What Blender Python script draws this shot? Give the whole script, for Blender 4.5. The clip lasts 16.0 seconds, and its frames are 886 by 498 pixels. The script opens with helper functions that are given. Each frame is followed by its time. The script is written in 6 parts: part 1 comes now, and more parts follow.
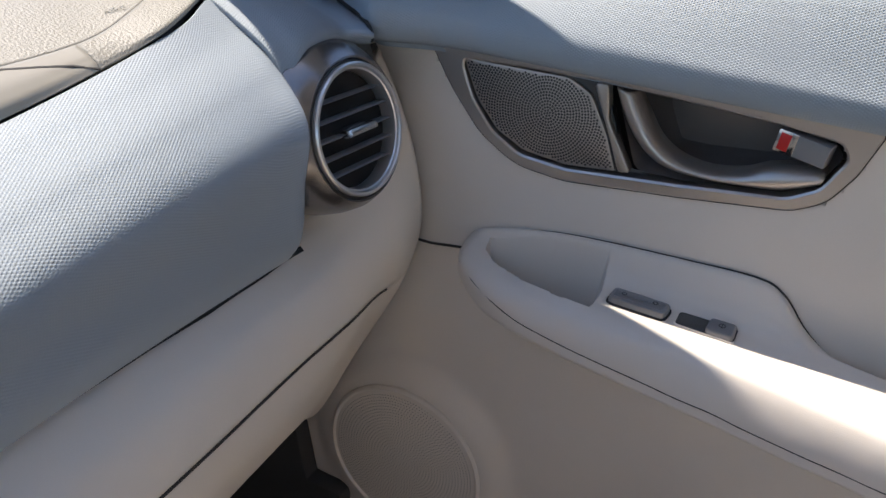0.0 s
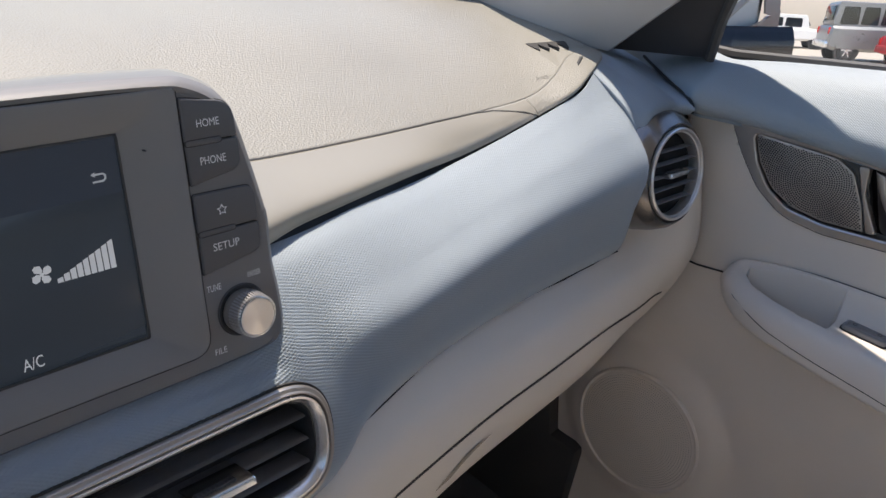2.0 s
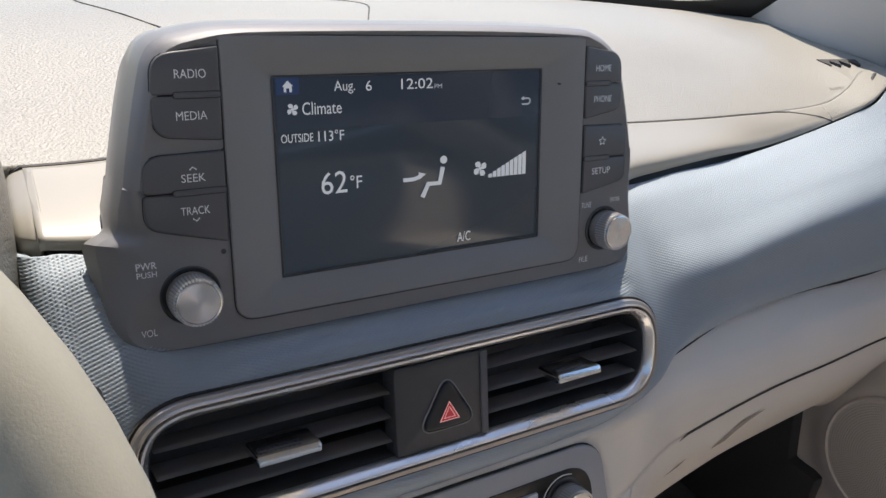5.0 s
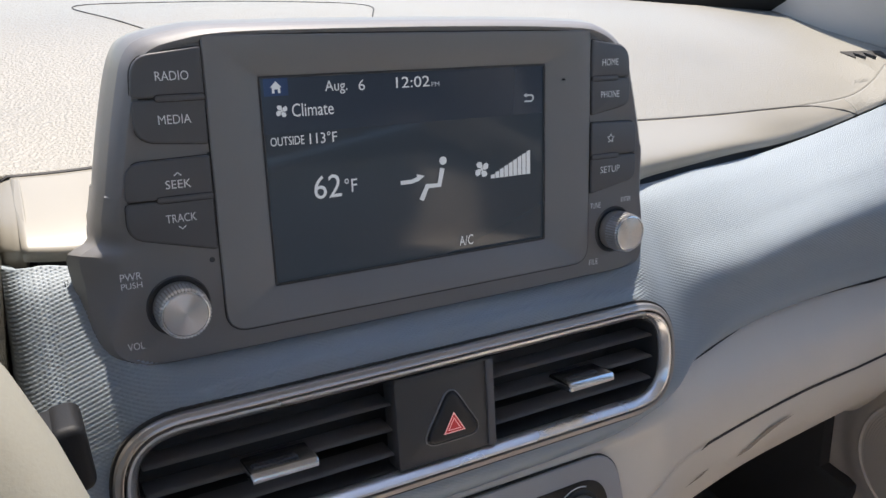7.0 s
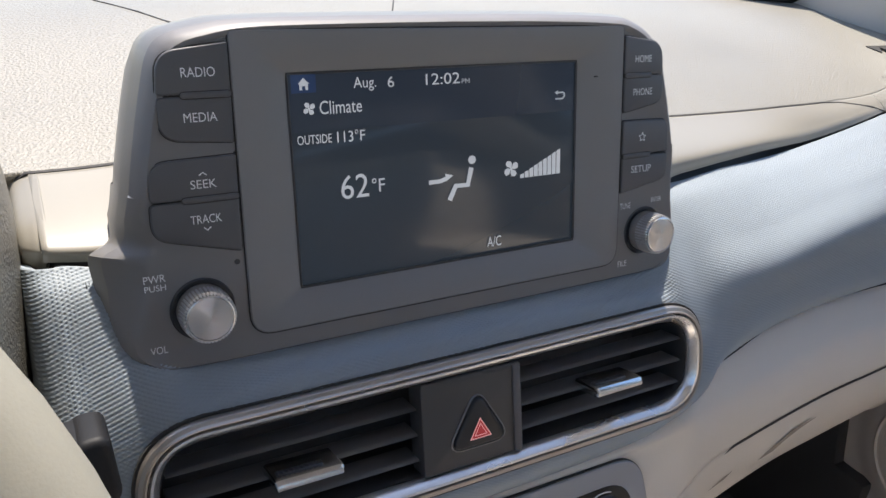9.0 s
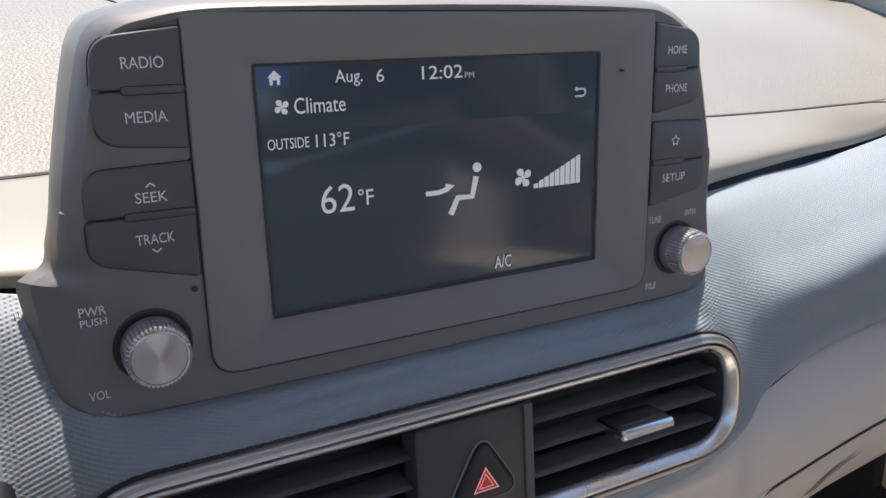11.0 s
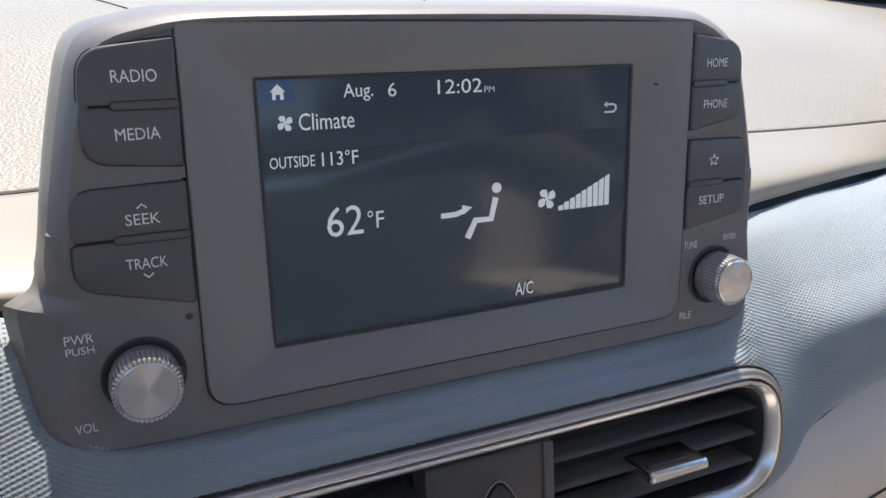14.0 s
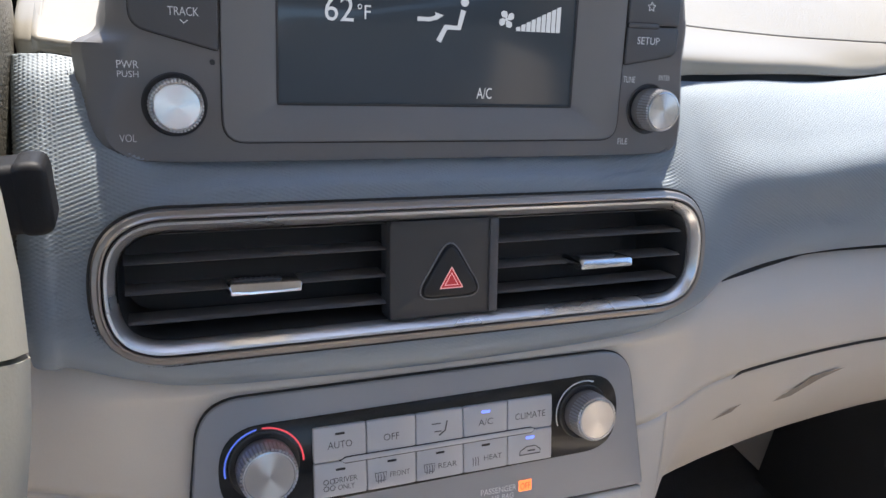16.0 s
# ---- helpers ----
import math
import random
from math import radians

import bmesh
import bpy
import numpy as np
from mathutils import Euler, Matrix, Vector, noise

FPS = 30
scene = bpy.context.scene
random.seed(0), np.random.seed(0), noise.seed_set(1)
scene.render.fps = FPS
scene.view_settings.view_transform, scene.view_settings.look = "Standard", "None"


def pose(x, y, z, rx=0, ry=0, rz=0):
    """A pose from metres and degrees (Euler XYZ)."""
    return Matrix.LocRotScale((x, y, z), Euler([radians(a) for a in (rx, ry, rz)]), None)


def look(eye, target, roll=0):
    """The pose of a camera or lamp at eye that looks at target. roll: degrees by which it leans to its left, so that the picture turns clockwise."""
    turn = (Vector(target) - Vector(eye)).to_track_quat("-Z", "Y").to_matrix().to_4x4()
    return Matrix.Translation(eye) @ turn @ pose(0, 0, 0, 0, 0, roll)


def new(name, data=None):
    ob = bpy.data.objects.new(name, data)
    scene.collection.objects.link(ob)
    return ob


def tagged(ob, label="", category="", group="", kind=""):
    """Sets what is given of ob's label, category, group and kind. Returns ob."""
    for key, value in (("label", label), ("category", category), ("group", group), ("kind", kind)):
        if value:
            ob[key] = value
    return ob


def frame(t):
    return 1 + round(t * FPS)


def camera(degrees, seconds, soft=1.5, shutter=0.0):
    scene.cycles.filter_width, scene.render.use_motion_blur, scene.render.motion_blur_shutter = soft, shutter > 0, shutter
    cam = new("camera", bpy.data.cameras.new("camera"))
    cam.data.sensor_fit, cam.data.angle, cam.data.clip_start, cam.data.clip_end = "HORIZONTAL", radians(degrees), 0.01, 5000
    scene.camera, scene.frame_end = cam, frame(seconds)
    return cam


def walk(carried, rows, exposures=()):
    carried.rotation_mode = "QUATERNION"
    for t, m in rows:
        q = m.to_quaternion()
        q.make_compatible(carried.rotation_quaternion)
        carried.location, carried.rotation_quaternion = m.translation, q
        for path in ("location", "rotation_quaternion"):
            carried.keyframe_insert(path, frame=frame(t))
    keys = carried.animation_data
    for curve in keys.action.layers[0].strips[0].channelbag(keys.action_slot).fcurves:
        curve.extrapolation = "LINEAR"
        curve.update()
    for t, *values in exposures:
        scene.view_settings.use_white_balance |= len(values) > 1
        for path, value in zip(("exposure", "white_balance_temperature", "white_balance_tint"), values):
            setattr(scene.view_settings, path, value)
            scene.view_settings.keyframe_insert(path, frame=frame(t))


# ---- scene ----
cam = camera(59.1, 16.0)
PATH = [
    (0, (0.20446, -0.26251, 1.14451), (0.99358, 0.12765, 0.67012), 4.561),
    (0.5, (0.12965, -0.26425, 1.17172), (0.87827, 0.20417, 0.70251), 4.167),
    (1, (0.06270, -0.27112, 1.19425), (0.78075, 0.24283, 0.72495), 5.492),
    (1.5, (-0.00672, -0.27366, 1.20909), (0.69528, 0.26566, 0.74397), 6.487),
    (2, (-0.06234, -0.28983, 1.21905), (0.61102, 0.28841, 0.75836), 7.861),
    (2.5, (-0.10802, -0.30072, 1.21943), (0.52173, 0.33118, 0.76762), 8.616),
    (3, (-0.14561, -0.30304, 1.21147), (0.45586, 0.36578, 0.77454), 9.407),
    (3.5, (-0.17014, -0.30458, 1.20146), (0.40131, 0.39320, 0.76954), 9.116),
    (4, (-0.19660, -0.30856, 1.19617), (0.34310, 0.41407, 0.76426), 8.312),
    (4.5, (-0.20088, -0.31556, 1.18759), (0.30901, 0.42822, 0.75538), 7.441),
    (5, (-0.19712, -0.31901, 1.18356), (0.29907, 0.43418, 0.75170), 6.804),
    (7.3, (-0.17765, -0.31014, 1.17646), (0.29063, 0.46342, 0.74946), 4.827),
    (7.5, (-0.18054, -0.30473, 1.17724), (0.28996, 0.46329, 0.74276), 4.997),
    (8, (-0.18258, -0.29859, 1.17289), (0.28403, 0.47159, 0.73803), 5.064),
    (8.5, (-0.18152, -0.29862, 1.17639), (0.28016, 0.47225, 0.73751), 5.230),
    (9, (-0.18258, -0.29656, 1.17713), (0.27947, 0.47272, 0.73587), 5.284),
    (9.2, (-0.18363, -0.29709, 1.17703), (0.27969, 0.47199, 0.73675), 5.289),
    (11.3, (-0.14020, -0.24074, 1.15540), (0.29867, 0.54172, 0.71363), 5.044),
    (11.5, (-0.13504, -0.23391, 1.15133), (0.30112, 0.54987, 0.70923), 5.180),
    (12, (-0.13232, -0.23212, 1.14779), (0.29193, 0.55819, 0.70574), 5.068),
    (12.5, (-0.13144, -0.23460, 1.15323), (0.28571, 0.56225, 0.71617), 4.808),
    (13, (-0.13210, -0.23476, 1.15799), (0.28174, 0.56247, 0.71848), 4.782),
    (13.5, (-0.13156, -0.23535, 1.15846), (0.27459, 0.56525, 0.71792), 4.652),
    (14, (-0.13098, -0.23764, 1.15914), (0.26926, 0.56760, 0.72164), 4.431),
    (14.5, (-0.13352, -0.25129, 1.16288), (0.26126, 0.55719, 0.72640), 4.313),
    (15, (-0.14247, -0.28834, 1.16068), (0.24399, 0.52301, 0.72208), 4.615),
    (15.5, (-0.14612, -0.32324, 1.14055), (0.23503, 0.49698, 0.71399), 5.283),
    (16, (-0.14422, -0.35031, 1.10343), (0.22805, 0.47120, 0.67151), 7.452),
]
walk(cam, [(t, look(eye, target, roll)) for t, eye, target, roll in PATH], exposures=[(0.0, 0.74, 6700, 14), (1.0, 0.58, 6690, 14), (2.0, 0.60, 6680, 14), (5.0, 0.78, 6600, 13), (9.0, 0.84, 6550, 13), (11.3, 0.84, 6520, 13), (12.5, 0.98, 6500, 13), (13.8, 0.98, 6490, 13), (14.5, 0.86, 6480, 13), (15.5, 0.96, 6460, 13), (16.0, 1.22, 6450, 13)])

# ---- world, sun, exposure ----
SUN_TO = Vector((0.13, 0.345, 1.0)).normalized()
world = bpy.data.worlds.new("sky")
scene.world = world
world.use_nodes = True
wn = world.node_tree
sky = wn.nodes.new("ShaderNodeTexSky")
sky.sky_type = "NISHITA"
sky.sun_disc = False
sky.sun_elevation = math.asin(SUN_TO.z)
sky.sun_rotation = math.atan2(SUN_TO.x, SUN_TO.y)
sky.ozone_density, sky.dust_density, sky.air_density = 4.0, 0.4, 1.2
wn.nodes["Background"].inputs["Strength"].default_value = 0.145
wn.links.new(sky.outputs[0], wn.nodes["Background"].inputs[0])
sun = new("sun", bpy.data.lights.new("sun", "SUN"))
sun.data.energy, sun.data.angle, sun.data.color = 4.5, radians(0.6), (1.0, 0.93, 0.82)
sun.matrix_world = look((3, 3, 8), Vector((3, 3, 8)) - SUN_TO)


# ---- materials ----
def mat(name, color, rough=0.5, metal=0.0, bump=0.0, size=0.001, vary=0.06, spec=0.5, coat=0.0, stretch=None, wear=0.0):
    """A surface with two scales of colour change and fine relief. size: the grain's size in metres."""
    m = bpy.data.materials.new(name)
    m.use_nodes = True
    t = m.node_tree
    b = t.nodes["Principled BSDF"]
    b.inputs["Roughness"].default_value = rough
    b.inputs["Metallic"].default_value = metal
    b.inputs["Specular IOR Level"].default_value = spec
    b.inputs["Coat Weight"].default_value = coat
    co = t.nodes.new("ShaderNodeTexCoord")
    mp = t.nodes.new("ShaderNodeMapping")
    t.links.new(co.outputs["Object"], mp.inputs[0])
    if stretch:
        mp.inputs["Scale"].default_value = stretch
    big = t.nodes.new("ShaderNodeTexNoise")
    big.inputs["Scale"].default_value = 9.0
    big.inputs["Detail"].default_value = 5.0
    fine = t.nodes.new("ShaderNodeTexNoise")
    fine.inputs["Scale"].default_value = 1.0 / size
    fine.inputs["Detail"].default_value = 2.0
    t.links.new(mp.outputs[0], big.inputs[0])
    t.links.new(mp.outputs[0], fine.inputs[0])
    mix = t.nodes.new("ShaderNodeMix")
    mix.data_type = "RGBA"
    mix.blend_type = "MULTIPLY"
    mix.inputs["Factor"].default_value = 1.0
    mix.inputs["A"].default_value = (*color, 1)
    ramp = t.nodes.new("ShaderNodeMapRange")
    ramp.inputs["From Min"].default_value, ramp.inputs["From Max"].default_value = 0.3, 0.7
    ramp.inputs["To Min"].default_value, ramp.inputs["To Max"].default_value = 1 - vary, 1 + vary
    add = t.nodes.new("ShaderNodeMath")
    add.operation = "MULTIPLY_ADD"
    add.inputs[1].default_value = 0.35
    t.links.new(fine.outputs[0], add.inputs[0])
    sc = t.nodes.new("ShaderNodeMath")
    sc.operation = "MULTIPLY"
    sc.inputs[1].default_value = 0.65
    t.links.new(big.outputs[0], sc.inputs[0])
    t.links.new(sc.outputs[0], add.inputs[2])
    t.links.new(add.outputs[0], ramp.inputs[0])
    t.links.new(ramp.outputs[0], mix.inputs["B"])
    t.links.new(mix.outputs["Result"], b.inputs["Base Color"])
    rr = t.nodes.new("ShaderNodeMapRange")
    rr.inputs["To Min"].default_value, rr.inputs["To Max"].default_value = max(0.02, rough - 0.08 - wear), min(1, rough + 0.08 + wear)
    t.links.new(big.outputs[0], rr.inputs[0])
    t.links.new(rr.outputs[0], b.inputs["Roughness"])
    if bump:
        bp = t.nodes.new("ShaderNodeBump")
        bp.inputs["Strength"].default_value = min(1.0, bump)
        bp.inputs["Distance"].default_value = size * 0.6
        t.links.new(fine.outputs[0], bp.inputs["Height"])
        t.links.new(bp.outputs[0], b.inputs["Normal"])
    return m


def glow(name, color, strength, rough=0.3):
    m = mat(name, color, rough, vary=0.0)
    b = m.node_tree.nodes["Principled BSDF"]
    b.inputs["Emission Color"].default_value = (*color, 1)
    b.inputs["Emission Strength"].default_value = strength
    return m


def spun(name, color):
    """Metal turned on a lathe: the gloss is drawn out round the object's own axis."""
    m = mat(name, color, 0.24, metal=1.0, bump=0.05, size=0.0003, vary=0.04)
    t = m.node_tree
    b = t.nodes["Principled BSDF"]
    tan = t.nodes.new("ShaderNodeTangent")
    tan.direction_type, tan.axis = "RADIAL", "Z"
    b.inputs["Anisotropic"].default_value = 0.9
    b.inputs["Anisotropic Rotation"].default_value = 0.25
    t.links.new(tan.outputs[0], b.inputs["Tangent"])
    return m


def clear(name, tint=(1, 1, 1), gloss=0.05):
    m = bpy.data.materials.new(name)
    m.use_nodes = True
    t = m.node_tree
    t.nodes.remove(t.nodes["Principled BSDF"])
    a, g, mx = t.nodes.new("ShaderNodeBsdfTransparent"), t.nodes.new("ShaderNodeBsdfGlossy"), t.nodes.new("ShaderNodeMixShader")
    a.inputs[0].default_value = (*tint, 1)
    g.inputs["Roughness"].default_value = 0.02
    mx.inputs[0].default_value = gloss
    t.links.new(a.outputs[0], mx.inputs[1])
    t.links.new(g.outputs[0], mx.inputs[2])
    t.links.new(mx.outputs[0], t.nodes["Material Output"].inputs[0])
    return m


LEATHER = mat("embossed_pale_skin", (0.305, 0.350, 0.388), 0.58, bump=0.15, size=0.0005, vary=0.04)
PAD = mat("grained_cream_pad", (0.268, 0.252, 0.212), 0.46, bump=0.75, size=0.0016, vary=0.05)
LIP = mat("smooth_cream_lip", (0.285, 0.265, 0.222), 0.42, bump=0.12, size=0.0006, vary=0.04)
# the unit's dark grey, lightened and warmed to stand in for sun on its shell
SUNLITGREY = mat("sunlit_grey_soft_plastic", (0.200, 0.187, 0.168), 0.36, bump=0.15, size=0.0005, vary=0.04)
CREAM = mat("cream_plastic", (0.72, 0.655, 0.57), 0.5, bump=0.18, size=0.0006, vary=0.04)
DOORSKIN = mat("door_cream_plastic", (0.69, 0.63, 0.56), 0.55, bump=0.18, size=0.0007, vary=0.04)
GUNMETAL = mat("glossy_gunmetal_paint", (0.24, 0.225, 0.215), 0.22, metal=0.85, bump=0.06, size=0.0004, vary=0.05)
DARKTITAN = mat("dark_titanium_paint", (0.19, 0.17, 0.16), 0.35, metal=0.4, bump=0.1, size=0.0004, vary=0.06)
PODGREY = mat("dark_grey_soft_plastic", (0.190, 0.183, 0.182), 0.48, bump=0.2, size=0.0004, vary=0.05)
BUTTON = mat("charcoal_button_plastic", (0.100, 0.098, 0.102), 0.42, bump=0.15, size=0.0004, vary=0.05)
BEZEL = mat("satin_grey_bezel", (0.215, 0.210, 0.212), 0.42, bump=0.12, size=0.0004, vary=0.05)
SURROUND = mat("satin_bronze_grey", (0.40, 0.365, 0.33), 0.34, metal=0.8, bump=0.1, size=0.0004, vary=0.05)
TITAN = mat("satin_titanium_paint", (0.48, 0.445, 0.41), 0.34, metal=0.8, bump=0.1, size=0.0004, vary=0.05)
SILVER = mat("satin_silver", (0.74, 0.73, 0.72), 0.28, metal=0.85, bump=0.06, size=0.0004, vary=0.04)
CHROME = mat("bright_chrome", (0.80, 0.81, 0.82), 0.16, metal=1.0, vary=0.03)
CONSOLEBLACK = mat("charcoal_panel_plastic", (0.058, 0.057, 0.058), 0.45, bump=0.15, size=0.0004, vary=0.06)
SCUFF = mat("dull_scuffed_plastic", (0.30, 0.26, 0.21), 0.8, bump=0.4, size=0.0012, vary=0.25)
KNURL = mat("knurled_grey_metal", (0.66, 0.65, 0.65), 0.35, metal=0.8, vary=0.05)
SPUN = spun("spun_aluminium", (0.78, 0.75, 0.72))
STACKGREY = mat("silver_grey_panel", (0.36, 0.37, 0.39), 0.4, metal=0.35, bump=0.08, size=0.0004, vary=0.04)
BLACK = mat("black_plastic", (0.045, 0.045, 0.046), 0.5, bump=0.15, size=0.0005, vary=0.1)
GLOSSBLACK = mat("piano_black", (0.008, 0.008, 0.009), 0.2, vary=0.05, coat=0.1)
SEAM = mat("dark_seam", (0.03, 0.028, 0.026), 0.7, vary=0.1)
KEYSILVER = mat("silver_key_plastic", (0.56, 0.57, 0.60), 0.38, metal=0.3, bump=0.05, size=0.0003, vary=0.03)
SLAT = mat("charcoal_slat_plastic", (0.185, 0.182, 0.182), 0.33, bump=0.15, size=0.0005, vary=0.1)
INK = mat("dark_print", (0.12, 0.12, 0.13), 0.6, vary=0.0)
WHITEINK = mat("white_print", (0.80, 0.80, 0.80), 0.6, vary=0.0)
CARPET = mat("black_carpet", (0.085, 0.085, 0.090), 0.95, bump=1.0, size=0.002, vary=0.25)
BOUNCESKIN = mat("cream_bounce_skin", (0.69, 0.62, 0.54), 0.6, bump=0.3, size=0.0012, vary=0.06)
LINER = mat("grey_headliner_cloth", (0.48, 0.46, 0.44), 0.9, bump=0.4, size=0.001, vary=0.05)
RIMSKIN = mat("beige_wheel_leather", (0.36, 0.34, 0.28), 0.5, bump=0.12, size=0.0009, vary=0.05)
RED = mat("red_paint", (0.55, 0.02, 0.02), 0.35, vary=0.05)
HAZBLACK = mat("black_button_plastic", (0.018, 0.018, 0.019), 0.4, bump=0.15, size=0.0004, vary=0.06)
STALKBLACK = mat("black_stalk_plastic", (0.012, 0.012, 0.013), 0.55, bump=0.2, size=0.0006, vary=0.08, spec=0.3)
SAIL = mat("black_sail_plastic", (0.035, 0.035, 0.038), 0.5, bump=0.25, size=0.0007, vary=0.06)
SCREEN = glow("lit_display", (0.012, 0.016, 0.021), 0.8, 0.10)
HEADER = glow("lit_display_header", (0.010, 0.014, 0.021), 0.8, 0.10)
HOMEBLUE = glow("lit_display_blue", (0.012, 0.024, 0.060), 0.5, 0.16)
PIXEL = glow("lit_display_mark", (0.40, 0.42, 0.44), 0.36, 0.3)
DIMPIXEL = glow("lit_display_dim_mark", (0.26, 0.28, 0.30), 0.4, 0.3)
LEDBLUE = glow("blue_indicator", (0.10, 0.16, 0.95), 1.2)
LEDORANGE = glow("orange_indicator", (0.95, 0.22, 0.06), 0.7)
HAZRED = glow("red_hazard_mark", (0.38, 0.02, 0.025), 0.25)
HAZWHITE = glow("pale_red_mark", (0.80, 0.42, 0.42), 0.2)
GLASS = clear("window_glass")
CONCRETE = mat("pale_concrete_ground", (0.50, 0.44, 0.36), 0.9, bump=0.3, size=0.02, vary=0.12)


# ---- building helpers ----
def part(name, bm, material, parent=None, label="", smooth=True, angle=35):
    me = bpy.data.meshes.new(name)
    bmesh.ops.recalc_face_normals(bm, faces=bm.faces) if not bm.faces.layers.int.get("keep") else None
    bm.to_mesh(me)
    bm.free()
    if smooth:
        me.shade_smooth()
        me.set_sharp_from_angle(angle=radians(angle))
    me.materials.append(material)
    ob = new(name, me)
    if parent is not None:
        ob.parent = parent
    if label:
        ob["label"] = label
    return ob


def thing(name, label, category, group="", kind="", at=(0, 0, 0)):
    ob = new(name)
    ob.empty_display_size = 0.02
    return tagged(ob, label, category, group, kind)


def catmull(p, n):
    """n points on a smooth curve through the control points p."""
    p = np.array(p, float)
    k = len(p)
    if k == 2:
        s = np.linspace(0, 1, n)[:, None]
        return p[0] * (1 - s) + p[1] * s
    q = np.vstack([2 * p[0] - p[1], p, 2 * p[-1] - p[-2]])
    out = []
    for s in np.linspace(0, k - 1 - 1e-9, n):
        i = int(s)
        f = s - i
        a, b, c, d = q[i], q[i + 1], q[i + 2], q[i + 3]
        out.append(0.5 * (2 * b + (c - a) * f + (2 * a - 5 * b + 4 * c - d) * f * f + (3 * b - a - 3 * c + d) * f ** 3))
    return np.array(out)


def grid(pts, closed_u=False, thick=0.0):
    """A sheet through a grid of points, with a UV map in metres; thick: closed to a shell of that thickness behind it."""
    pts = np.array(pts, float)
    nu, nv = pts.shape[:2]
    bm = bmesh.new()
    uvl = bm.loops.layers.uv.new("UVMap")
    V = [[bm.verts.new(pts[i, j]) for j in range(nv)] for i in range(nu)]
    axis = int(np.argmax(np.abs(pts[-1, nv // 2] - pts[0, nv // 2])))
    dv = np.concatenate([np.zeros((nu, 1)), np.cumsum(np.linalg.norm(np.diff(pts, axis=1), axis=2), axis=1)], axis=1)
    dv = dv - dv[:, nv // 2:nv // 2 + 1]
    for i in range(nu - 1 + closed_u):
        for j in range(nv - 1):
            k = (i + 1) % nu
            try:
                f = bm.faces.new((V[i][j], V[k][j], V[k][j + 1], V[i][j + 1]))
            except ValueError:
                continue
            for lp, (a, b) in zip(f.loops, ((i, j), (i + 1, j), (i + 1, j + 1), (i, j + 1))):
                lp[uvl].uv = (pts[a % nu, b, axis], dv[a % nu, b])
    return bm


def shell(name, pts, material, parent, label="", thick=0.003, out=(0, -1, 0.5), angle=40):
    """A sheet as a part with real thickness; out: the side that is seen."""
    bm = grid(pts)
    bm.normal_update()
    n = sum((f.normal * f.calc_area() for f in bm.faces), Vector())
    if n.dot(Vector(out)) < 0:
        bmesh.ops.reverse_faces(bm, faces=bm.faces)
    bm.faces.layers.int.new("keep")
    ob = part(name, bm, material, parent, label, angle=angle)
    mod = ob.modifiers.new("thickness", "SOLIDIFY")
    mod.thickness, mod.offset = thick, -1.0
    return ob


def loft(stations, nu, nv):
    """A grid of points through sections of equal numbers of control points."""
    st = np.array(stations, float)
    rows = np.array([catmull(st[:, j], nu) for j in range(st.shape[1])])
    return np.array([catmull(rows[:, i], nv) for i in range(nu)])


